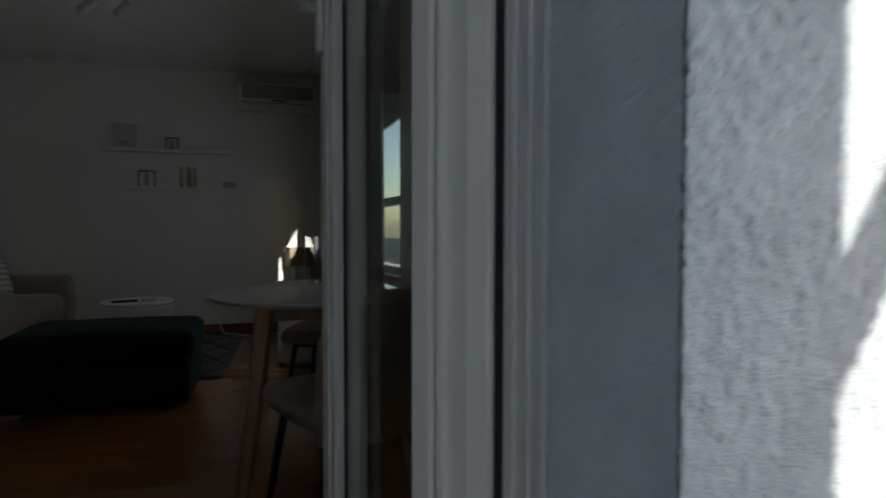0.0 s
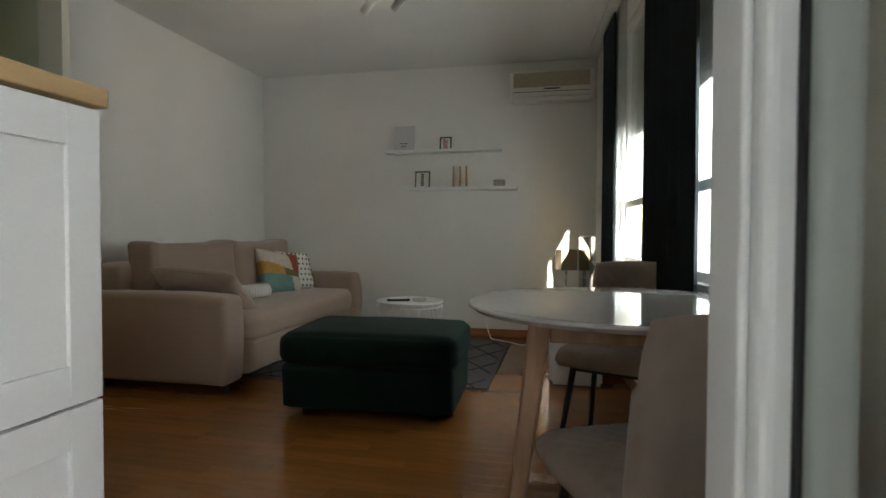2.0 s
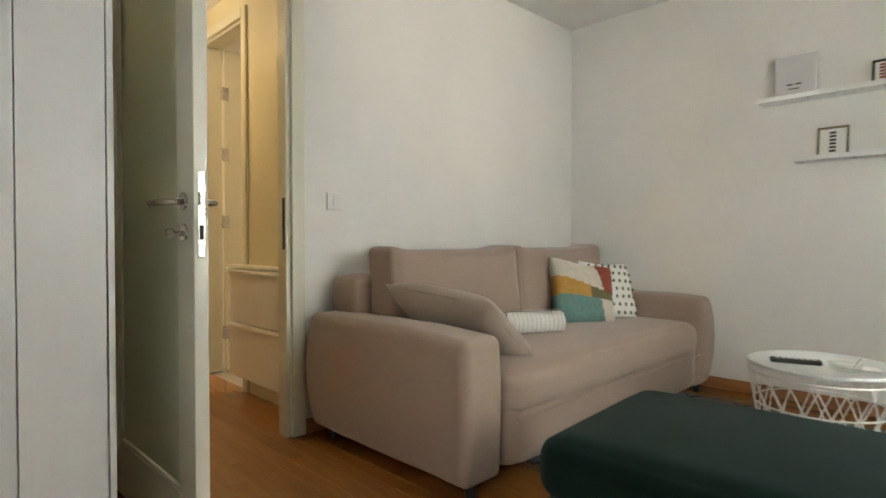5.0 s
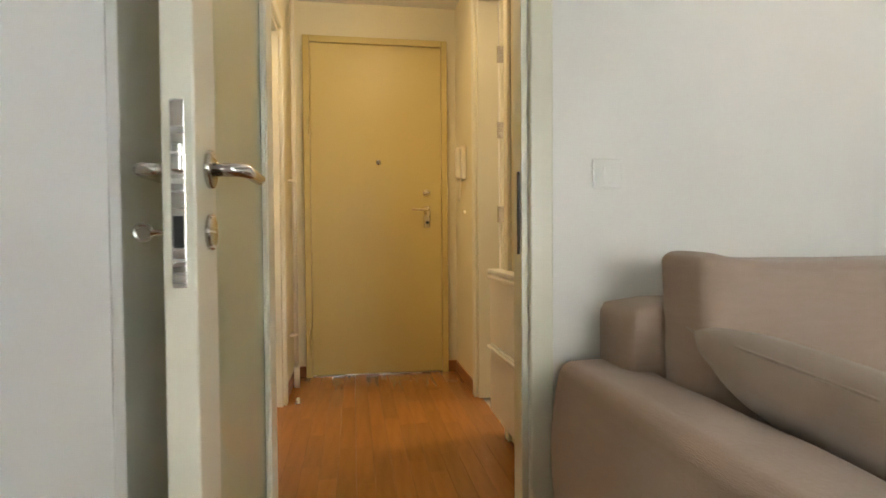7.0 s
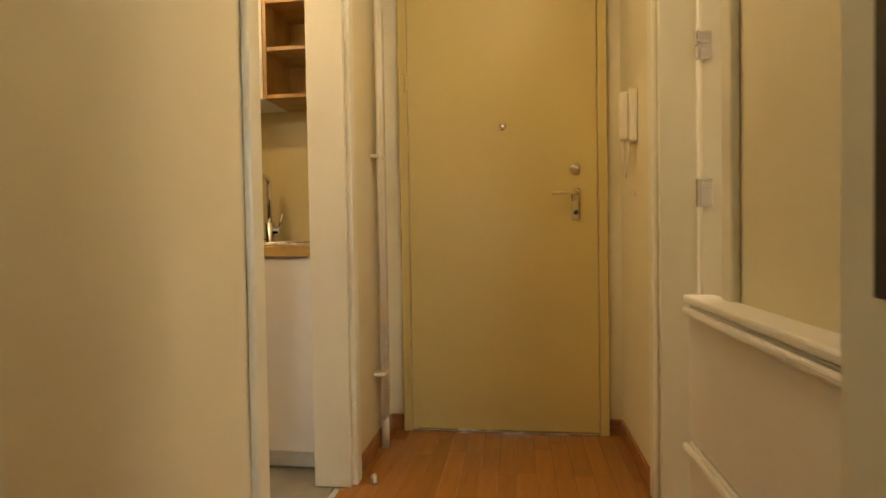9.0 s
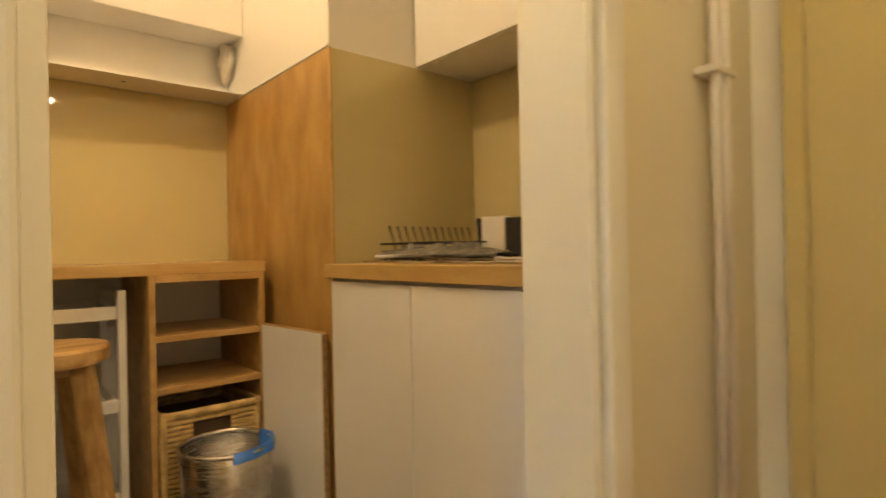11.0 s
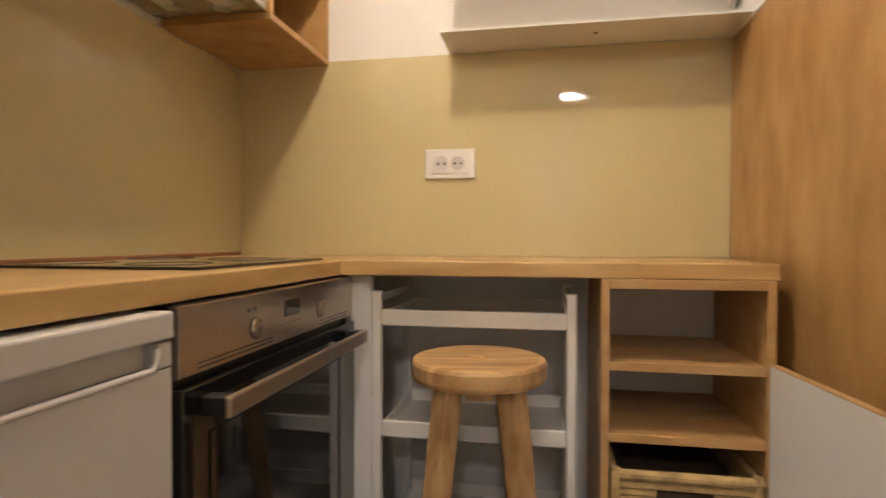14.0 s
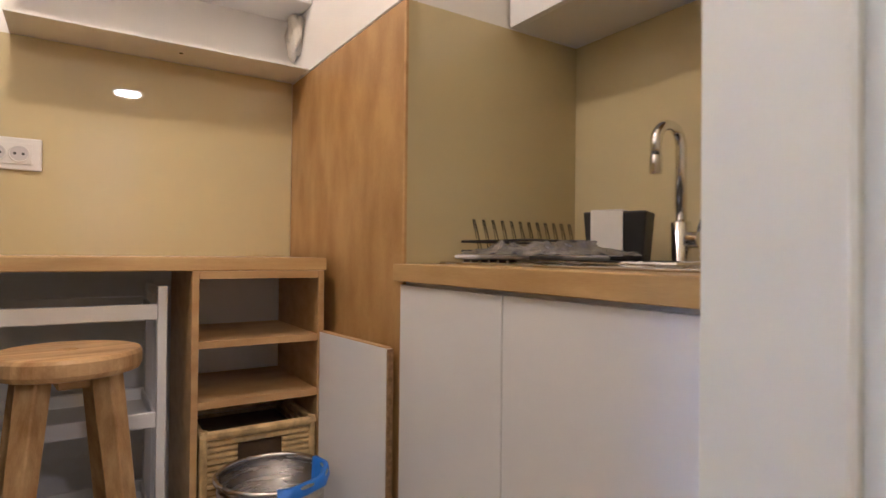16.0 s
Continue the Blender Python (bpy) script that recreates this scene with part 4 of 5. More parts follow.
socket("white triple wall socket above the skirting", (2.20, 2.2745, 0.30), 0, 0.19, 0.08, 3)
cable = thing("power_cable", "thin white cable lying from the socket to the television unit", "cable", (0, 0, 0))
part("wire", tube([(2.25, 2.262, 0.29), (2.28, 2.20, 0.10), (2.34, 2.05, 0.018), (2.50, 1.95, 0.016), (2.62, 1.88, 0.006), (2.72, 1.98, 0.006), (2.84, 2.02, 0.006)], 0.0045, 6), white_plastic, cable, smooth=True)

# Wardrobe and cabinet
wd = thing("wardrobe", "tall plain white wardrobe beside the hall door", "wardrobe", (0.0, -0.955, 0))
part("carcass", box(0.002, 0.56, -1.00, 0.0, 0.0, 2.36, 0.002), white_lacquer, wd)
part("end_panel", box(0.002, 0.585, 0.0005, 0.018, 0.0, 2.365, 0.002), white_lacquer, wd)
for a, b in ((-0.002, -0.205), (-0.208, -0.602), (-0.605, -0.998)):
    part("door", box(0.5605, 0.580, b, a, 0.06, 2.355, 0.002), white_lacquer, wd)
part("plinth", box(0.5605, 0.570, -0.998, -0.002, 0, 0.056), white_lacquer, wd)

cb = thing("cabinet", "white panelled cabinet with a pale wooden top", "cabinet", (2.30, -2.18, 0), 0)
part("body", box(-0.42, -0.0005, -0.60, 0.0, 0.04, 1.125, 0.002), white_lacquer, cb)
part("wooden_top", box(-0.44, 0.022, -0.605, 0.012, 1.1255, 1.153, 0.003), cabinet_top_wood, cb, "pale oak top board")
for z0, z1 in ((0.05, 0.712), (0.716, 1.12)):
    d = part("door", box(0.0, 0.012, -0.598, -0.002, z0, z1, 0.001), white_lacquer, cb)
    f = box(0.0125, 0.019, -0.598, -0.545, z0, z1, 0.0012)
    box(0.0125, 0.019, -0.055, -0.002, z0, z1, 0.0012, bm=f)
    box(0.0125, 0.019, -0.5445, -0.0555, z0, z0 + 0.055, 0.0012, bm=f)
    box(0.0125, 0.019, -0.5445, -0.0555, z1 - 0.055, z1, 0.0012, bm=f)
    part("door_frame", f, white_lacquer, d)
part("plinth", box(-0.40, -0.02, -0.59, -0.01, 0, 0.0395), white_lacquer, cb)

# Skirting
def skirting(name, x0, x1, y0, y1):
    solo(name, box(x0, x1, y0, y1, 0, 0.07, 0.004), oak_skirt, "brown oak skirting board", "baseboard", "structure")


skirting("baseboard_shelves", 0.0, 3.235, 2.262, 2.2745)
skirting("baseboard_sofa", 0.0005, 0.0125, 0.002, 2.2615)
sk = solo("baseboard_window", box(-0.0125, -0.0005, -5.0, -0.02, 0, 0.07, 0.004), oak_skirt, "brown oak skirting board under the window", "baseboard", "structure")
sk.matrix_world = pose(RW, 2.28, 0, 0, 0, LEAN)

# Outside: balcony, added sun blocker, ground and the glowing backdrop
solo("balcony_slab", box(0.5, 6.5, -4.6, -3.2, -0.25, -0.03), concrete, "concrete balcony slab outside the door", "balcony", "structure")
# Unseen blocker added to shade the doorway; its strut casts the slanting stripe.
scr = thing("added_sun_blocker", "unseen added blocker that keeps the sun off the balcony door", "sun screen", (0, -4.25, 0))
part("blocker_sheet", box(0.6, 3.60, 0, 0.012, 0.0, 2.75), blocker_sheet, scr)
part("blocker_post", rod((3.59, 0.006, -0.03), (3.59, 0.006, 2.75), 0.02), pvc, scr)
part("strut", rod((3.59, 0.006, 1.214), (4.2, 0.006, 2.264), 0.022), pvc, scr, "added slanting bar that casts the stripe of shadow")
solo("ground", box(-400, 400, -400, 400, -6.2, -6.0), asphalt, "asphalt street ground far below", "ground", "structure")
# Emissive slab added outside; its glow stands in for daylight through the window.
glow = material("backdrop_glow", (0.86, 0.92, 1.0), 0.9, emission=1.2)
solo("backdrop", box(11.0, 11.2, -20, 40, -6, 16), glow, "added glowing slab that stands in for daylight outside the window", "backdrop", "structure")


# Hall
ent = thing("entrance_door", "plain cream steel entrance door, closed", "door", (-2.224, -0.41, 0), 90)
part("door_leaf", box(-0.432, 0.432, -0.03, -0.004, 0.012, 2.195, 0.003), entrance_paint, ent)
for x0, x1 in ((-0.475, -0.4335), (0.4335, 0.475)):
    part("frame_post", box(x0, x1, -0.042, 0.0, 0.0, 2.24, 0.004), entrance_paint, ent)
part("frame_head", box(-0.433, 0.433, -0.042, 0.0, 2.1975, 2.24, 0.004), entrance_paint, ent)
part("threshold", box(-0.432, 0.432, -0.045, -0.002, 0.0, 0.011, 0.002), steel, ent)
part("peephole", rod((0.010, -0.031, 1.42), (0.010, -0.037, 1.42), 0.016, sides=20), steel, ent, "small steel peephole", True)
pl = part("handle_plate", box(0.315, 0.353, -0.040, -0.0305, 0.985, 1.13, 0.012, 3), brass, ent, "pale brass handle plate")
part("lever", tube([(0.334, -0.040, 1.105), (0.334, -0.075, 1.105), (0.322, -0.085, 1.105), (0.225, -0.085, 1.108)], 0.008, 10), brass, pl, smooth=True)
part("cylinder", rod((0.334, -0.041, 1.02), (0.334, -0.048, 1.02), 0.011, sides=16), ink, pl)
lk = part("upper_lock", rod((0.330, -0.031, 1.22), (0.330, -0.040, 1.22), 0.024, sides=20), brass, ent, "round upper lock", True)
part("lock_bar", box(0.312, 0.348, -0.046, -0.0405, 1.214, 1.226, 0.002), steel, lk)
for z in (0.26, 1.66):
    part("hinge", rod((-0.437, -0.047, z - 0.06), (-0.437, -0.047, z - 0.002), 0.009), entrance_paint, ent)
    part("hinge_pin", rod((-0.437, -0.047, z + 0.002), (-0.437, -0.047, z + 0.06), 0.009), entrance_paint, ent)

# kitchen and bathroom openings; local x runs along +x, the hall is on the +y or -y side
casing("kitchen_door_frame", "cream door frame round the open kitchen doorway", (-0.87, -0.96, 0), 180, 0.725, 2.06, wide=0.06, jamb=0.14)
casing("bathroom_door_frame", "cream door frame round the open bathroom doorway", (-1.56, 0.13, 0), 0, 0.64, 2.27, wide=0.06, jamb=0.12)
bd = thing("door_2", "cream bathroom door opened away from the hall", "door", (-1.535, 0.255, 0), 86, kind="structure")
part("door_leaf", box(0.0, 0.60, -0.04, 0.0, 0.012, 2.24, 0.003), door_lacquer, bd)
for z in (0.28, 1.05, 1.52, 2.0 - 0.06):
    h = part("hinge", rod((-0.014, -0.045, z - 0.045), (-0.014, -0.045, z + 0.045), 0.008), steel, bd, "worn steel hinge")
    part("hinge_leaf", box(-0.012, 0.028, -0.0445, -0.0405, z - 0.045, z + 0.045), steel, h)

pipes = thing("heating_pipes", "two thin cream-painted heating pipes along the hall wall", "pipe", (-1.975, -0.925, 0))
for dx in (-0.022, 0.022):
    part("pipe", rod((dx, 0, 0.13), (dx, 0, 2.469), 0.011, sides=14), cream_plastic, pipes, smooth=True)
for z in (0.33, 1.27):
    part("pipe_clip", box(-0.045, 0.045, -0.034, 0.013, z - 0.008, z + 0.008, 0.003), cream_plastic, pipes)
part("lower_sleeve", rod((0.0, 0.0, 0.0), (0.0, 0.0, 0.13), 0.018, sides=14), cream_plastic, pipes, smooth=True)
stub = thing("door_stop", "small dark metal door stop on the parquet", "door stop", (-1.62, -0.885, 0))
part("post", lathe([(0.016, 0), (0.018, 0.006), (0.012, 0.012), (0.013, 0.032), (0.001, 0.036)], 16), steel, stub, smooth=True)

phone = thing("intercom_handset", "cream wall intercom handset with a looped cord", "intercom", (-1.90, 0.129, 1.38), 0)
part("base", box(-0.045, 0.045, -0.03, 0, -0.10, 0.11, 0.008), cream_plastic, phone)
hs = part("handset", box(-0.024, 0.024, -0.062, -0.031, -0.09, 0.10, 0.010, 3), cream_plastic, phone)
part("cord", tube([(0.0, -0.045, -0.09), (-0.012, -0.045, -0.14), (-0.02, -0.04, -0.20), (0.0, -0.04, -0.235), (0.02, -0.04, -0.20), (0.012, -0.03, -0.12), (0.008, -0.028, -0.10)], 0.004, 6), cream_plastic, phone, smooth=True)
bell = thing("bell_button", "small cream bell button under the intercom", "switch", (-1.90, 0.129, 1.08))
part("button", rod((0, 0, 0), (0, -0.012, 0), 0.010, sides=14), cream_plastic, bell)

shoe = thing("shoe_cabinet", "slim white wall-hung shoe cabinet with two tilting fronts", "shoe cabinet", (-0.59, 0.129, 0))
part("body", box(-0.40, 0.40, -0.05, 0, 0.10, 0.755, 0.003), white_plastic, shoe)
part("lid", box(-0.425, 0.425, -0.075, 0, 0.7555, 0.775, 0.006), white_plastic, shoe)
for z0, z1 in ((0.105, 0.425), (0.432, 0.752)):
    f = part("tilting_front", box(-0.41, 0.41, -0.066, -0.0505, z0, z1, 0.006, 3), white_plastic, shoe)
    part("finger_lip", box(-0.41, 0.41, -0.082, -0.0665, z1 - 0.022, z1 - 0.004, 0.006), white_plastic, f)

for hx in (-0.50, -0.665):
    hk = thing("coat_hook", "small pale wooden coat hook on the hall wall", "coat hook", (hx, -0.9595, 1.60), 180, "coat hooks")
    bm = bmesh.new()
    prism = rod((0, 0.0, 0.0), (0, -0.05, -0.02), 0.034, 0.02, 6)
    part("peg", merge(bm, prism), shelf_wood, hk)

hl = thing("hall_ceiling_lamp", "round white opal hall lamp on a rod, lit", "ceiling light", (-1.2, -0.37, 2.4495))
part("base", rod((0, 0, 0.0195), (0, 0, -0.01), 0.06, sides=32), white_plastic, hl)
part("rod", rod((0, 0, -0.01), (0, 0, -0.10), 0.03), white_plastic, hl)
part("glass_shade", lathe([(0.04, -0.10), (0.10, -0.115), (0.135, -0.15), (0.125, -0.175), (0.09, -0.188), (0.001, -0.192)], 40), lampshade_glow, hl, "opal glass shade, lit", True).visible_shadow = False
bt = thing("bathroom_ceiling_lamp", "flat round white ceiling lamp in the bathroom, lit", "ceiling light", (-1.40, 1.22, 2.4695))
part("base", rod((0, 0, 0), (0, 0, -0.022), 0.125, sides=40), white_plastic, bt)
part("diffuser", rod((0, 0, -0.0225), (0, 0, -0.034), 0.112, sides=40), diffuser_glow, bt, "opal diffuser, lit").visible_shadow = False
kl = thing("kitchen_ceiling_lamp", "round white glass ceiling lamp in the kitchen, lit", "ceiling light", (-0.84, -1.92, 2.4695))
part("base", rod((0, 0, 0), (0, 0, -0.02), 0.12, sides=32), white_plastic, kl)
part("glass_shade", lathe([(0.14, -0.021), (0.145, -0.035), (0.12, -0.065), (0.001, -0.08)], 40), lampshade_glow, kl, "opal glass shade, lit", True).visible_shadow = False

skirting("baseboard_hall_end_1", -2.2245, -2.2125, -0.9595, -0.887)
skirting("baseboard_hall_end_2", -2.2245, -2.2125, 0.067, 0.1295)
skirting("baseboard_hall_left", -2.212, -1.656, -0.9595, -0.948)
skirting("baseboard_hall_right", -2.212, -1.621, 0.118, 0.1295)
skirting("baseboard_hall_hooks", -0.819, -0.08, -0.9595, -0.948)


# Kitchen
KB, KL, KR = -2.855, -0.081, -2.304  # faces of the back, hob and sink walls
CZ = 0.905


# worktops
wt = thing("worktop", "oak-look worktop running round the kitchen corner", "worktop")
part("hob_run", box(-0.635, KL - 0.0005, -2.385, -1.14, CZ - 0.038, CZ, 0.004, 3), worktop_wood, wt)
part("back_run", box(-1.660, KL - 0.0005, KB + 0.0005, -2.3856, CZ - 0.038, CZ, 0.004, 3), worktop_wood, wt)
part("wall_strip", box(KL - 0.022, KL - 0.0078, KB + 0.03, -1.14, CZ + 0.0003, CZ + 0.011, 0.003), oak_skirt, wt, "thin reddish-brown sealing strip")
sw_ = thing("sink_worktop", "oak-look worktop round the sink", "worktop")
part("board", box(KR + 0.0005, -1.6755, -1.973, -1.102, CZ - 0.052, CZ - 0.010, 0.003), worktop_wood, sw_)
part("front_edge", box(-1.675, -1.670, -1.973, -1.102, CZ - 0.052, CZ - 0.0105, 0.002), worktop_wood, sw_, "rounded front edge band")
# glass splashbacks
solo("splashback_back", box(-1.6935, KL - 0.007, KB + 0.0005, KB + 0.007, CZ + 0.0005, 1.566, 0.001), splash_glass, "glossy beige back-painted glass splashback", "splashback", "structure")
solo("splashback_hob", box(KL - 0.007, KL - 0.0005, KB + 0.0075, -1.12, CZ + 0.0005, 1.548, 0.001), splash_glass, "glossy beige glass splashback behind the hob", "splashback", "structure")
solo("splashback_sink", box(KR + 0.0005, KR + 0.007, -1.965, -1.102, CZ - 0.0095, 1.56, 0.001), splash_glass, "glossy beige glass splashback behind the sink", "splashback", "structure")
solo("splashback_side", box(KR + 0.0005, -1.699, -1.9725, -1.966, CZ - 0.0095, 1.56, 0.001), splash_glass, "glossy beige glass on the boxed column", "splashback", "structure")
# boxed column with wooden cladding
solo("wall_column", box(KR + 0.0005, -1.70, KB + 0.0005, -1.973, 0, H - 0.031), wall_paint, "white boxed column beside the sink", "wall", "structure")
cl = thing("column_cladding", "warm oak veneer panel on the boxed column", "panel", (-1.6995, 0, 0), kind="structure")
part("veneer_panel", box(0.0, 0.006, KB + 0.008, -1.968, 0.0, 1.56, 0.001), panel_wood, cl)
part("veneer_edge", box(0.0, 0.008, -1.9675, -1.958, 0.0, 1.56, 0.001), shelf_wood, cl)
part("corner_bead", rod((0.004, -2.75, 1.566), (0.004, -1.97, 1.566), 0.006), white_lacquer, cl)
brd = thing("loose_white_board", "white chipboard panel with a raw edge leaning on the veneer", "board", (-1.682, -1.986, 0), 5.2)
part("laminate", box(0.0, 0.018, -0.378, -0.006, 0.0, 0.682, 0.001), white_lacquer, brd)
part("raw_edge", box(0.0005, 0.0175, -0.0055, 0.0, 0.0005, 0.681), raw_board, brd, "crumbling raw chipboard edge")
part("raw_edge", box(0.0005, 0.0175, -0.377, -0.007, 0.6825, 0.685), shelf_wood, brd)
# white ventilation box over the back splash
vb = thing("ventilation_box", "white boxed ventilation duct over the splashback", "duct", (0, 0, 0), kind="structure")
part("duct", box(-1.699, -0.845, KB + 0.0008, -2.652, 1.80, 2.46, 0.004), wall_paint, vb)
part("cover_plate", box(-1.699, -0.836, KB + 0.0008, -2.660, 1.568, 1.574, 0.0015), white_lacquer, vb, "thin white cover plate")
part("plate_screw", rod((-1.29, -2.74, 1.5679), (-1.29, -2.74, 1.5665), 0.006, sides=12), ink, vb)
foam = bmesh.new()
bmesh.ops.create_icosphere(foam, subdivisions=4, radius=1.0)
for v in foam.verts:
    k = 1 + 0.35 * noise.noise(v.co * 1.7) + 0.16 * noise.noise(v.co * 4.5)
    v.co = Vector((-1.682 + 0.030 * v.co.x * k, -2.79 + 0.055 * v.co.y * k, 1.735 + 0.085 * v.co.z * k))
part("filler_lump", foam, pale_foam, vb, "rough lump of white mounting foam", True)

# double socket
socket("white double wall socket on the beige glass", (-0.838, KB + 0.0075, 1.207), 180, 0.166, 0.097, 2, "kitchen sockets")
socket("white single socket on the beige glass by the hob", (KL - 0.0075, -1.42, 1.207), 90, 0.09, 0.09, 1, "kitchen sockets")

# under the back worktop: open shelf unit
su = thing("shelf_unit", "open oak-look shelf unit under the worktop", "shelf unit", (-1.635, -2.372, 0))
part("side_panel", box(0.342, 0.360, -0.40, 0.0, 0.0, 0.8665, 0.001), shelf_wood, su)
part("side_panel", box(-0.012, 0.006, -0.40, 0.0, 0.0, 0.8665, 0.001), shelf_wood, su)
part("back_panel", box(0.0065, 0.3415, -0.44, -0.402, 0.0, 0.8665), white_lacquer, su)
part("top_rail", box(0.0065, 0.3415, -0.03, 0.0, 0.845, 0.8665, 0.001), shelf_wood, su)
for z in (0.655, 0.490, 0.03):
    part("shelf", box(0.0065, 0.3415, -0.401, -0.002, z, z + 0.020, 0.001), shelf_wood, su)

bk = thing("wicker_basket", "woven wicker storage basket on the bottom shelf", "basket", (-1.461, -2.545, 0.051))
bw, bd_, bh_ = 0.152, 0.17, 0.385
# Solid dark block puts the basket's inner shade behind the handle hole.
part("lining", box(-bw + 0.014, bw - 0.014, -bd_ + 0.014, bd_ - 0.014, 0.012, bh_ - 0.06), shaded_inside, bk, "dark brown block standing in for the shaded inside")
for z in np.arange(0.012, bh_ - 0.02, 0.0165):
    ring = []
    for a, b in ((-1, 1), (1, 1), (1, -1), (-1, -1)):
        ring.append((a, b))
    pts = []
    for k in range(4):
        (ax, ay), (bx, by) = ring[k], ring[(k + 1) % 4]
        for s in np.linspace(0, 1, 18)[:-1]:
            x, y = (ax + (bx - ax) * s) * bw, (ay + (by - ay) * s) * bd_
            w = 0.009 * math.sin((s * 17 + round(z / 0.0165)) * math.pi)
            pts.append((x * (1 + w / bw), y * (1 + w / bd_), z))
    gap = 0.24 < z < 0.335
    if gap:
        hole = [k for k, p in enumerate(pts) if p[1] > bd_ * 0.9 and abs(p[0]) < 0.045]
        part("woven_strand", tube(pts[hole[-1] + 1:] + pts[:hole[0]], 0.0078, 6, closed=False), wicker, bk)
    else:
        part("woven_strand", tube(pts, 0.0078, 6, closed=True), wicker, bk)
part("rim", tube([(a * bw * 1.02, b * bd_ * 1.02, bh_ - 0.018) for a, b in ((-1, 1), (0, 1), (1, 1), (1, 0), (1, -1), (-1, -1), (-1, 0))], 0.012, 8, closed=True), wicker, bk, "thick plaited rim")
for sx in (-1, 1):
    part("corner_post", rod((sx * bw, bd_, 0.0), (sx * bw, bd_, bh_ - 0.005), 0.011), wicker, bk)

# waste bin with a blue bag
bn = thing("waste_bin", "steel waste bin with a blue liner bag folded over", "waste bin", (-1.448, -2.212, 0))
part("shell", lathe([(0.115, 0.0), (0.125, 0.01), (0.136, 0.342), (0.134, 0.344), (0.123, 0.02), (0.001, 0.018)], 40), steel, bn, smooth=True)
part("rim", tube([(0.137 * math.cos(a), 0.137 * math.sin(a), 0.345) for a in np.linspace(0, math.tau, 41)[:-1]], 0.007, 8, closed=True), steel, bn, smooth=True)
bag = bmesh.new()
rows = []
for k in range(64):
    a = k * math.tau / 64
    d = 0.010 + 0.020 * (0.5 + 0.5 * noise.noise((math.cos(a) * 2, math.sin(a) * 2, 3)))
    rows.append([bag.verts.new(((r + 0.003 * math.sin(9 * a)) * math.cos(a), (r + 0.003 * math.sin(9 * a)) * math.sin(a), z)) for r, z in ((0.126, 0.28), (0.130, 0.353), (0.143, 0.353), (0.147, 0.347 - d))])
for k in range(14, 35):
    for j in range(3):
        bag.faces.new((rows[k][j], rows[(k + 1) % 64][j], rows[(k + 1) % 64][j + 1], rows[k][j + 1]))
part("liner_bag", bag, blue_bag, bn, "blue plastic liner", True)

# white trolley
tr = thing("kitchen_trolley", "white metal trolley with three trays under the worktop", "trolley", (-0.963, -2.44, 0))
for sx in (-1, 1):
    for y in (0.0, -0.32):
        part("upright", box(sx * 0.248 - 0.012, sx * 0.248 + 0.012, y - 0.010, y + 0.010, 0.04, 0.825, 0.003), wire_white, tr)
    part("side_bar", box(sx * 0.248 - 0.006, sx * 0.248 + 0.006, -0.3095, -0.0105, 0.795, 0.815, 0.002), wire_white, tr)
for z in (0.735, 0.445, 0.155):
    part("front_bar", box(-0.2355, 0.2355, -0.006, 0.008, z, z + 0.042, 0.003), wire_white, tr)
    part("back_bar", box(-0.2355, 0.2355, -0.328, -0.314, z, z + 0.042, 0.003), wire_white, tr)
    part("tray", box(-0.2355, 0.2355, -0.3135, -0.0065, z + 0.001, z + 0.006), wire_white, tr)
    part("tray_lip", box(-0.2355, -0.2295, -0.3135, -0.0065, z + 0.0065, z + 0.035), wire_white, tr)
    part("tray_lip", box(0.2295, 0.2355, -0.3135, -0.0065, z + 0.0065, z + 0.035), wire_white, tr)
for sx in (-1, 1):
    for y in (0.0, -0.32):
        part("castor", rod((sx * 0.248 - 0.01, y, 0.02), (sx * 0.248 + 0.01, y, 0.02), 0.02, sides=16), black_plastic, tr)
solo("back_filler", box(-1.2895, -0.64, KB + 0.001, KB + 0.02, 0.0, CZ - 0.039), wall_paint, "white board behind the trolley", "panel", "structure")
solo("corner_filler", box(-0.700, -0.642, -2.455, -2.437, 0.0, CZ - 0.0385, 0.001), white_lacquer, "narrow white filler panel in the corner", "panel", "structure")

# stool
st = thing("wooden_stool", "round solid acacia stool with splayed square legs", "stool", (-1.00, -2.285, 0), 8)
sides = 48
seat = lathe([(0.135, 0.644), (0.147, 0.648), (0.151, 0.658), (0.151, 0.684), (0.147, 0.692), (0.140, 0.694), (0.022, 0.694), (0.018, 0.686), (0.001, 0.686)], sides)
for k in range(5):
    cut = bmesh.ops.bisect_plane(seat, geom=seat.verts[:] + seat.edges[:] + seat.faces[:], plane_co=(0, -0.105 + 0.052 * k, 0), plane_no=(0, 1, 0))
    bmesh.ops.split_edges(seat, edges=[e for e in cut["geom_cut"] if isinstance(e, bmesh.types.BMEdge)])
part("seat", seat, stool_wood, st, "laminated acacia seat with a drilled centre", False)
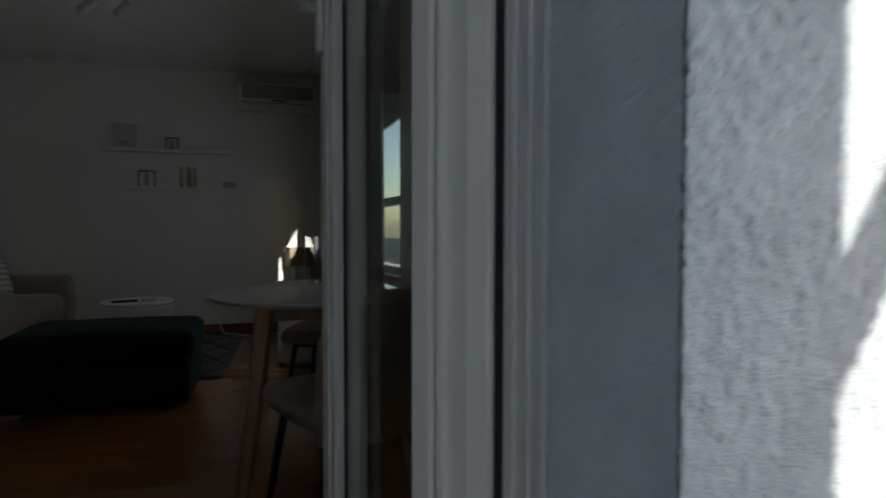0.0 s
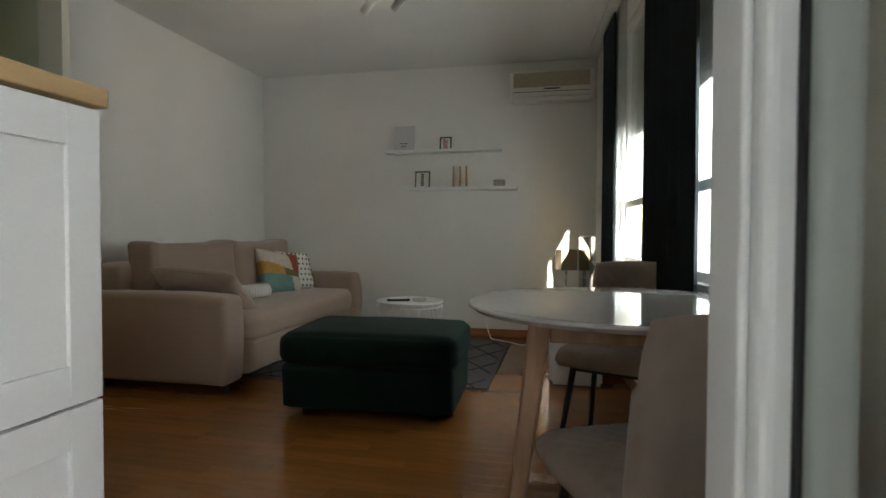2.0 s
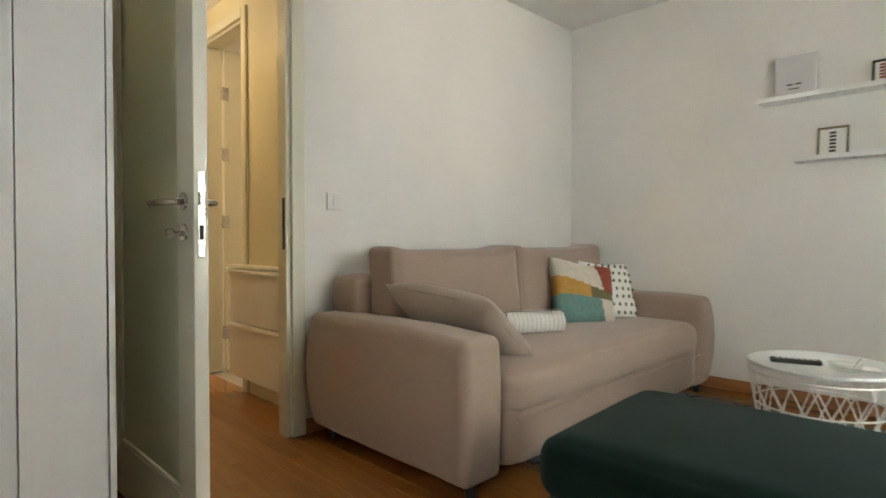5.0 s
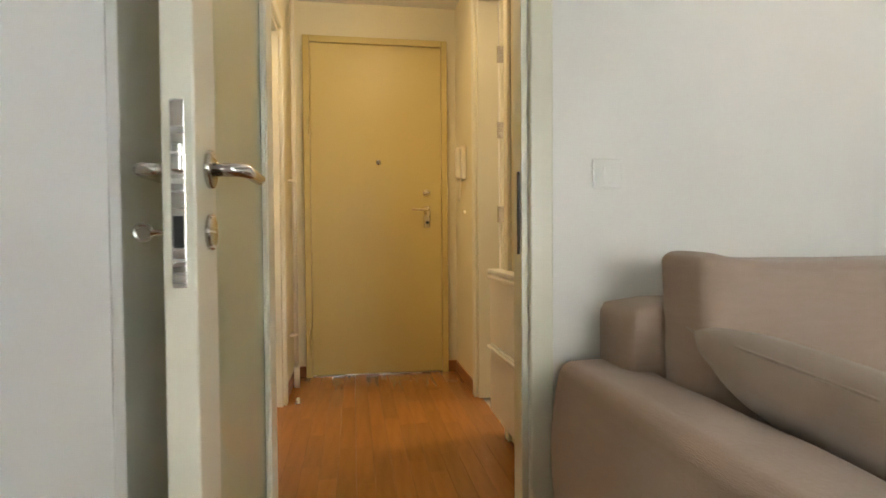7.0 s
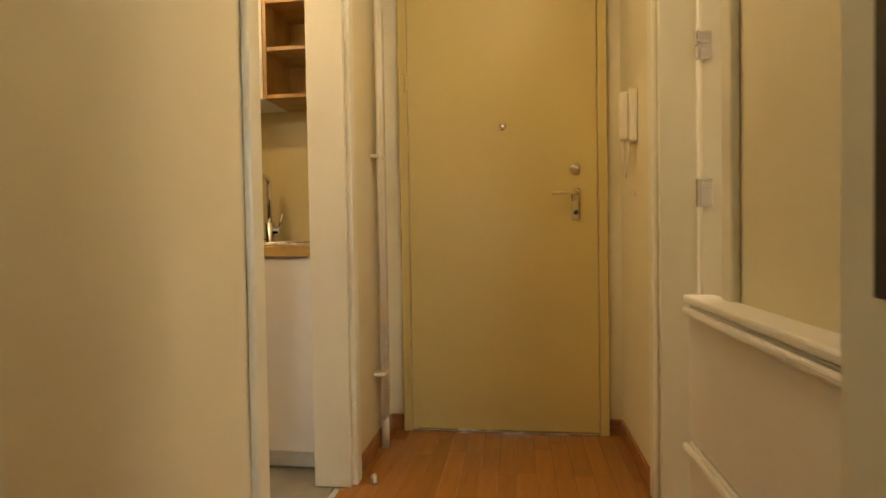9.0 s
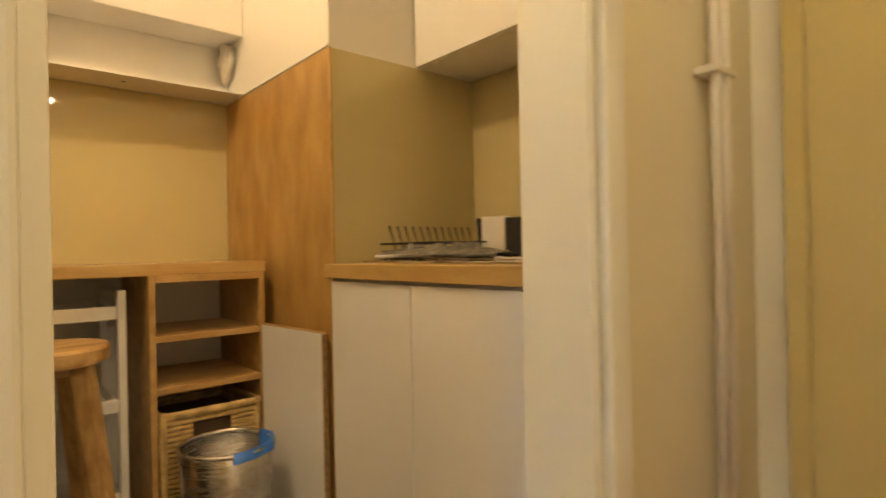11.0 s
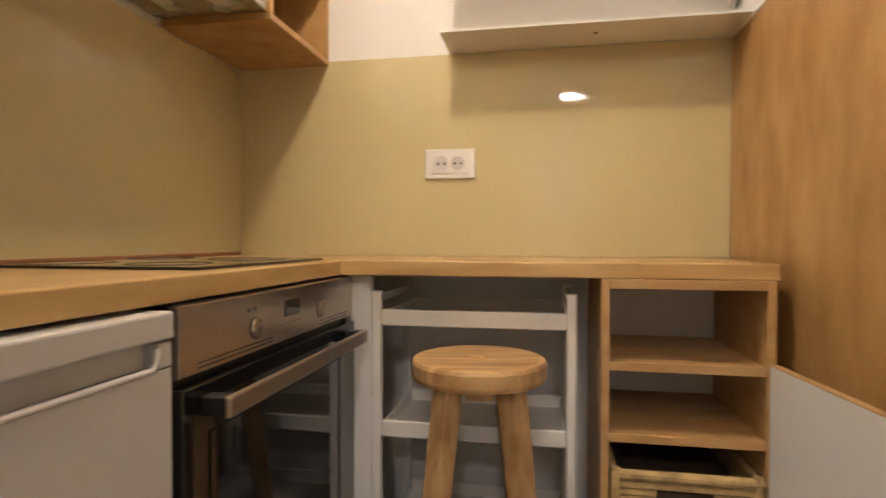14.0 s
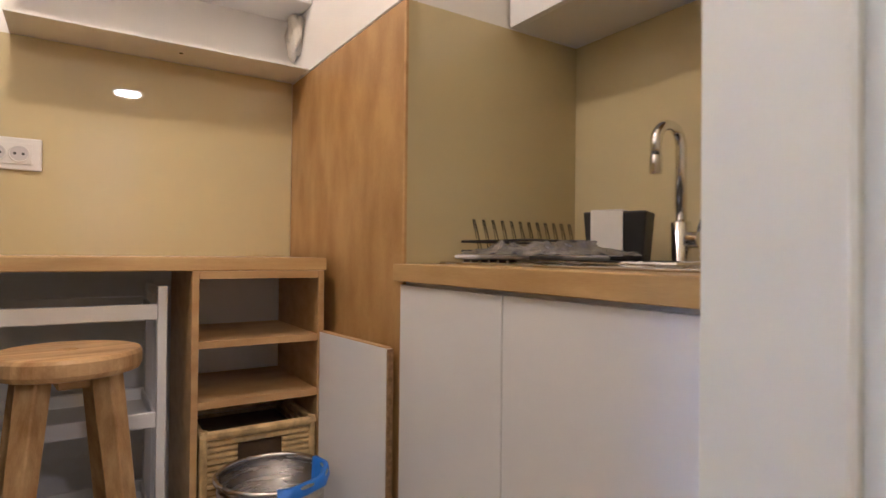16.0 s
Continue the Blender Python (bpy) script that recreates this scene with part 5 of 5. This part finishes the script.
for k in range(4):
    a = k * math.pi / 2 + math.pi / 4
    u, v = Vector((math.cos(a), math.sin(a), 0)), Vector((-math.sin(a), math.cos(a), 0))
    lg = bmesh.new()
    top, bot = u * 0.095 + Vector((0, 0, 0.6435)), u * 0.185
    rings = []
    for c, w in ((top, 0.024), (bot, 0.019)):
        rings.append([lg.verts.new(c + u * w * sa + v * w * sb) for sa, sb in ((-1, -1), (1, -1), (1, 1), (-1, 1))])
    for i in range(4):
        lg.faces.new((rings[0][i], rings[0][(i + 1) % 4], rings[1][(i + 1) % 4], rings[1][i]))
    lg.faces.new(rings[0])
    lg.faces.new(rings[1])
    bmesh.ops.bevel(lg, geom=lg.edges[:], offset=0.004, segments=2, affect="EDGES", profile=0.5)
    part("leg", lg, stool_wood, st)
part("stretcher", rod((-0.105, -0.105, 0.215), (0.105, 0.105, 0.215), 0.015), stool_wood, st)
part("stretcher", rod((-0.105, 0.105, 0.245), (0.105, -0.105, 0.245), 0.015), stool_wood, st)
part("seat_brace", box(-0.03, 0.03, -0.10, 0.10, 0.621, 0.6435, 0.004), stool_wood, st)

# oven and hob; local x runs along the front (towards -y of the kitchen), the front faces local -y
ov = thing("oven", "built-in steel and black glass oven with a bar handle", "oven", (-0.642, -2.082, 0), -90)
part("body", box(-0.352, 0.352, 0.012, 0.50, 0.09, 0.864), black_plastic, ov)
part("control_panel", box(-0.352, 0.352, -0.006, 0.0115, 0.760, 0.862, 0.002), oven_steel, ov, "brushed steel control panel")
dr = part("door", box(-0.352, 0.352, -0.012, 0.0115, 0.14, 0.746, 0.003), black_glass, ov, "black glass oven door")
part("door_window", box(-0.29, 0.29, -0.0145, -0.0122, 0.20, 0.670), black_glass, dr)
hd = part("handle", box(-0.315, 0.315, -0.062, -0.050, 0.698, 0.730, 0.004), bar_steel, ov, "flat brushed steel bar handle")
for sx in (-1, 1):
    part("handle_foot", box(sx * 0.30 - 0.014, sx * 0.30 + 0.014, -0.0495, -0.0125, 0.700, 0.728, 0.002), black_plastic, hd, "black handle bracket")
for sx in (-1, 1):
    k = part("knob", rod((sx * 0.143, -0.0062, 0.802), (sx * 0.143, -0.0078, 0.802), 0.0175, sides=28), oven_steel, ov, "flush round knob", True)
    part("knob_ring", tube([(sx * 0.143 + 0.019 * math.cos(a), -0.0065, 0.802 + 0.019 * math.sin(a)) for a in np.linspace(0, math.tau, 29)[:-1]], 0.0012, 5, closed=True), ink, k)
    part("symbol_mark", box(sx * 0.143 - 0.004, sx * 0.143 + 0.004, -0.0068, -0.0061, 0.832, 0.839), ink, ov)
    part("symbol_mark", box(sx * 0.143 - 0.026, sx * 0.143 - 0.018, -0.0068, -0.0061, 0.831, 0.839), ink, ov)
part("display", box(-0.032, 0.032, -0.0085, -0.0062, 0.806, 0.838, 0.001), black_glass, ov, "small black display")
part("button_bar", box(-0.042, 0.042, -0.0085, -0.0062, 0.784, 0.794, 0.001), oven_steel, ov)
for x0, x1 in ((-0.31, -0.08), (0.14, 0.31)):
    for z in (0.767, 0.774):
        part("vent_line", box(x0, x1, -0.0068, -0.0061, z, z + 0.0018), ink, ov)
part("plinth", box(-0.352, 0.352, 0.04, 0.05, 0.0, 0.0895), white_lacquer, ov)
hob = thing("hob", "flat black ceramic hob let into the worktop", "hob", (-0.34, -2.12, CZ))
part("glass_plate", box(-0.25, 0.245, -0.26, 0.26, 0.0005, 0.006, 0.002), black_glass, hob)
for x, y, r in ((-0.11, -0.14, 0.09), (-0.11, 0.14, 0.075), (0.12, -0.14, 0.075), (0.12, 0.14, 0.09)):
    part("cooking_zone", tube([(x + r * math.cos(a), y + r * math.sin(a), 0.0062) for a in np.linspace(0, math.tau, 41)[:-1]], 0.0006, 4, closed=True), black_plastic, hob)

# small fridge under the worktop
fg = thing("fridge", "small white freestanding fridge under the worktop", "fridge", (-0.655, -1.432, 0), -90)
part("body", box(-0.275, 0.275, 0.05, 0.52, 0.02, 0.8235, 0.004), fridge_enamel, fg)
part("top_panel", box(-0.275, 0.275, -0.004, 0.52, 0.8240, 0.8605, 0.004, 2), fridge_enamel, fg)
dm = box(-0.275, 0.275, 0.0, 0.0495, 0.05, 0.786, 0.003, 2)
for sx in (-1, 1):
    box(min(sx * 0.275, sx * 0.248), max(sx * 0.275, sx * 0.248), 0.0, 0.0495, 0.7865, 0.8205, 0.003, 2, bm=dm)
box(-0.2475, 0.2475, 0.020, 0.0495, 0.7865, 0.8205, 0.002, bm=dm)
fd = part("door", dm, fridge_enamel, fg, "white fridge door with a grip recess")
part("grip_lip", tube([(-0.247, 0.001, 0.814), (-0.245, 0.001, 0.797), (-0.236, 0.001, 0.788), (0.236, 0.001, 0.788), (0.245, 0.001, 0.797), (0.247, 0.001, 0.814)], 0.0045, 10), fridge_enamel, fd, smooth=True)
for k, wd_ in enumerate((0.018, 0.012, 0.015, 0.010)):
    part("badge_bar", box(-0.02 + 0.022 * k, -0.02 + 0.022 * k + wd_, -0.0012, 0.0, 0.45, 0.468), ink, fd)
for sx in (-1, 1):
    part("foot", rod((sx * 0.22, 0.10, 0), (sx * 0.22, 0.10, 0.0195), 0.018), black_plastic, fg)

# wall units over the hob
ou = thing("open_wall_unit", "open oak-look wall unit beside the cooker hood", "wall unit", (KL - 0.0075, -2.64, 1.551))
part("bottom", box(-0.33, 0, -0.205, 0.205, 0.0, 0.018, 0.001), panel_wood, ou)
part("side", box(-0.33, 0, -0.205, -0.187, 0.0185, 0.70, 0.001), panel_wood, ou)
part("side", box(-0.33, 0, 0.187, 0.205, 0.0185, 0.70, 0.001), panel_wood, ou)
part("back", box(-0.008, -0.001, -0.1865, 0.1865, 0.0185, 0.70), panel_wood, ou)
part("shelf", box(-0.325, -0.0085, -0.1865, 0.1865, 0.24, 0.258, 0.001), panel_wood, ou)
part("top", box(-0.33, 0, -0.1865, 0.1865, 0.682, 0.70, 0.001), panel_wood, ou)
hc = thing("hood_cabinet", "white wall cabinet with a built-in steel cooker hood", "wall unit", (KL - 0.0075, -2.12, 1.569))
part("carcass", box(-0.31, 0, -0.3, 0.3, 0.03, 0.70, 0.001), white_lacquer, hc)
part("door", box(-0.330, -0.3105, -0.298, 0.298, 0.02, 0.70, 0.002), white_lacquer, hc)
hood = part("hood_underside", box(-0.325, -0.002, -0.298, 0.298, -0.002, 0.0195, 0.003), steel, hc, "grey steel hood underside")
part("filter_frame", box(-0.29, -0.07, -0.25, -0.01, -0.006, -0.0025, 0.001), steel, hood)
part("filter_frame", box(-0.29, -0.07, 0.01, 0.25, -0.006, -0.0025, 0.001), steel, hood)
part("filter_catch", box(-0.27, -0.22, -0.24, -0.15, -0.011, -0.0065, 0.002), grey_print, hood)
part("filter_catch", box(-0.27, -0.22, 0.15, 0.24, -0.011, -0.0065, 0.002), grey_print, hood)
wc = thing("wall_cabinet", "plain white wall cabinet beside the cooker hood", "wall unit", (KL - 0.0075, -1.50, 1.569))
part("carcass", box(-0.31, 0, -0.315, 0.315, 0.0, 0.70, 0.001), white_lacquer, wc)
part("door", box(-0.330, -0.3105, -0.313, 0.313, 0.0, 0.70, 0.002), white_lacquer, wc)

# sink side
sc = thing("sink_cabinet", "white base cabinet with two plain doors under the sink", "base cabinet", (-1.70, 0, 0))
part("carcass", box(-0.58, 0.0, -1.972, -1.102, 0.08, 0.8525, 0.001), white_lacquer, sc)
part("door", box(0.0005, 0.018, -1.956, -1.564, 0.085, 0.844, 0.0015), white_lacquer, sc)
part("door", box(0.0005, 0.018, -1.561, -1.104, 0.085, 0.844, 0.0015), white_lacquer, sc)
part("plinth", box(-0.05, -0.04, -1.97, -1.104, 0.0, 0.0795), white_lacquer, sc)
uc = thing("sink_wall_cabinet", "white wall cabinet over the sink", "wall unit", (KR + 0.0005, -1.722, 1.562))
part("carcass", box(0, 0.255, -0.243, 0.243, 0.0, 0.88, 0.001), white_lacquer, uc)
part("door", box(0.2555, 0.273, -0.242, 0.242, 0.0, 0.88, 0.0015), white_lacquer, uc)
ow = thing("open_spice_shelf", "narrow open oak-look shelf unit over the sink", "wall unit", (KR + 0.0005, -1.29, 1.562))
part("side", box(0, 0.273, -0.187, -0.170, 0.0, 0.88, 0.001), panel_wood, ow)
part("side", box(0, 0.273, 0.168, 0.185, 0.0, 0.88, 0.001), panel_wood, ow)
part("back", box(0.0005, 0.006, -0.1695, 0.1675, 0.0, 0.88), panel_wood, ow)
for k in range(5):
    part("shelf", box(0.0065, 0.27, -0.1695, 0.1675, 0.215 * k, 0.215 * k + 0.018, 0.001), panel_wood, ow)

sk_ = thing("sink", "grey inset sink with a drainer, wet and slightly worn", "sink", (-2.0, -1.56, CZ - 0.0095))
rim = box(-0.225, 0.215, -0.38, 0.36, 0.0, 0.006, 0.002)
part("rim", rim, steel, sk_)
part("bowl_wall", tube([(0.17 * a, 0.07 + 0.19 * b, 0.008) for a, b in ((-1, 1), (1, 1), (1, -1), (-1, -1))], 0.007, 8, closed=True), steel, sk_)
# Black plate on the rim stands in for the bowl's shade; no hollow is cut.
part("bowl_shade", box(-0.165, 0.165, -0.115, 0.255, 0.0062, 0.0075), black_glass, sk_, "flat black plate in place of the shaded bowl")
for k in range(6):
    part("drain_rib", rod((-0.18, -0.34 + 0.035 * k, 0.0085), (0.17, -0.34 + 0.035 * k, 0.0085), 0.004), steel, sk_)
tap = thing("kitchen_tap", "chrome swan-neck kitchen tap", "tap", (-2.21, -1.545, CZ - 0.0032))
part("body", lathe([(0.027, 0), (0.027, 0.006), (0.0235, 0.008), (0.0235, 0.098), (0.021, 0.101), (0.012, 0.102)], 24), chrome, tap, smooth=True)
arc = [(0, 0, 0.10), (0, 0, 0.275)] + [(0.048 - 0.048 * math.cos(a), 0, 0.275 + 0.048 * math.sin(a)) for a in np.linspace(0.15, math.pi, 14)] + [(0.096, 0, 0.245)]
part("spout", tube(arc, 0.0125, 14), chrome, tap, smooth=True)
part("nozzle", rod((0.096, 0, 0.247), (0.096, 0, 0.205), 0.0138, sides=18, bevel=0.001), chrome, tap, smooth=True)
hub = part("lever_hub", rod((0, 0.020, 0.058), (0, 0.050, 0.058), 0.019, sides=24, bevel=0.002), chrome, tap, smooth=False)
part("lever", tube([(0, 0.042, 0.066), (0.004, 0.056, 0.10), (0.008, 0.072, 0.142)], 0.0055, 10), chrome, hub, smooth=True)
rkk = thing("dish_rack", "black wire dish rack on a tray beside the sink", "dish rack", (-2.02, -1.80, CZ + 0.004))
part("tray", box(-0.20, 0.19, -0.14, 0.15, 0.0, 0.010, 0.004), grey_print, rkk, "pale drip tray")
for z in (0.020, 0.044):
    part("ring_wire", tube([(0.175 * a, 0.125 * b, z) for a, b in ((-1, 1), (0, 1), (1, 1), (1, 0), (1, -1), (0, -1), (-1, -1), (-1, 0))], 0.003, 6, closed=True), black_metal, rkk)
for k in range(12):
    x = -0.165 + 0.03 * k
    part("plate_wire", tube([(x, -0.125, 0.020), (x, -0.066, 0.022), (x + 0.022, -0.063, 0.098), (x + 0.022, -0.057, 0.098), (x, -0.054, 0.022), (x, 0.12, 0.020)], 0.0017, 5), black_metal, rkk)
wrap = thing("plastic_wrap", "crumpled clear plastic wrapping at the sink's edge", "packaging", (-1.86, -1.69, CZ + 0.014))
film_sheet = bmesh.new()
grid = []
for i in range(29):
    grid.append([])
    for j in range(17):
        u, v = i / 28, j / 16
        lift = 0.046 * math.sin(math.pi * v) * math.sin(math.pi * u) ** 0.5 * (0.35 + 1.1 * abs(noise.noise((u * 6, v * 4, 3)))) + 0.014 * noise.noise((u * 17, v * 11, 8))
        grid[i].append(film_sheet.verts.new((-0.07 + 0.16 * v + 0.014 * noise.noise((u * 6, 2, v)), -0.15 + 0.42 * u, max(0.001, lift))))
for i in range(28):
    for j in range(16):
        film_sheet.faces.new((grid[i][j], grid[i + 1][j], grid[i + 1][j + 1], grid[i][j + 1]))
part("wrapping_sheet", film_sheet, grey_film, wrap, smooth=True)
nb = thing("napkin_box", "black box with a folded white cloth over it", "box", (-2.13, -1.66, CZ + 0.004), 25)
flared = box(-0.05, 0.05, -0.075, 0.075, 0.0, 0.118, 0.004)
for v in flared.verts:
    k = 0.88 + 0.12 * v.co.z / 0.118
    v.co.x, v.co.y = v.co.x * k, v.co.y * k
part("box_body", flared, black_plastic, nb)
part("cloth", box(0.0505, 0.0535, -0.055, 0.022, 0.010, 0.1185, 0.001), paper_white, nb, "folded white cloth")
part("cloth_top", box(-0.03, 0.0535, -0.055, 0.022, 0.119, 0.122, 0.001), paper_white, nb)

# kitchen floor tiles
solo("kitchen_floor", box(KR, KL, KB, -1.0305, -0.0115, -0.004), grey_tile, "grey tiled kitchen floor", "floor", "structure")


# Parquet: strips run along x; those of the walked stretch are pieces of their own, the rest is joined
floor = thing("floor", "three-strip oak parquet, satin lacquered, warm brown", "floor", kind="structure")
rng = random.Random(4)
STRIP, LENGTHS = 0.072, (0.36, 0.46, 0.58)
strip_mesh = {}
for n, length in enumerate(LENGTHS):
    own = box(0.0002, length - 0.0002, 0.0002, STRIP - 0.0002, -0.010, 0.0)
    top_edges = [e for e in own.edges if all(v.co.z > -0.001 for v in e.verts)]
    bmesh.ops.bevel(own, geom=top_edges, offset=0.0005, segments=1, affect="EDGES")
    strip_mesh[length] = finish("plank", own, oak_plank)
verts, faces, count = [], [], 0
row_y = -2.80
while row_y < 2.27:
    in_hall = -1.03 < row_y < 0.13
    x_start = -2.22 if in_hall else -0.075
    x_end = RW + 0.02 + (2.28 - row_y) * math.tan(radians(LEAN))
    x = x_start - rng.random() * 0.4
    while x < x_end:
        length = rng.choice(LENGTHS)
        lo, hi = max(x, x_start), min(x + length, x_end)
        if -1.5 < row_y < 0.35 and x < 3.0 and count < 296 and lo == x and hi == x + length:
            ob = new("plank", strip_mesh[length])
            ob.parent = floor
            ob.location = (x, row_y, 0)
            count += 1
        elif hi - lo > 0.01:
            b0 = len(verts)
            for z, inset in ((-0.010, 0.0), (0.0, 0.0005)):
                e = 0.0002 + inset
                verts += [(lo + e, row_y + e, z), (hi - e, row_y + e, z), (hi - e, row_y + STRIP - e, z), (lo + e, row_y + STRIP - e, z)]
            faces += [(b0 + 4, b0 + 5, b0 + 6, b0 + 7)] + [(b0 + k, b0 + (k + 1) % 4, b0 + 4 + (k + 1) % 4, b0 + 4 + k) for k in range(4)]
        x += length
    row_y += STRIP
rest = bpy.data.meshes.new("plank_rest")
rest.from_pydata(verts, [], faces)
rest.materials.append(oak_rest)
rest_ob = tagged(new("plank_rest", rest), "further parquet strips of the same oak floor", kind="stuff")
rest_ob.parent = floor
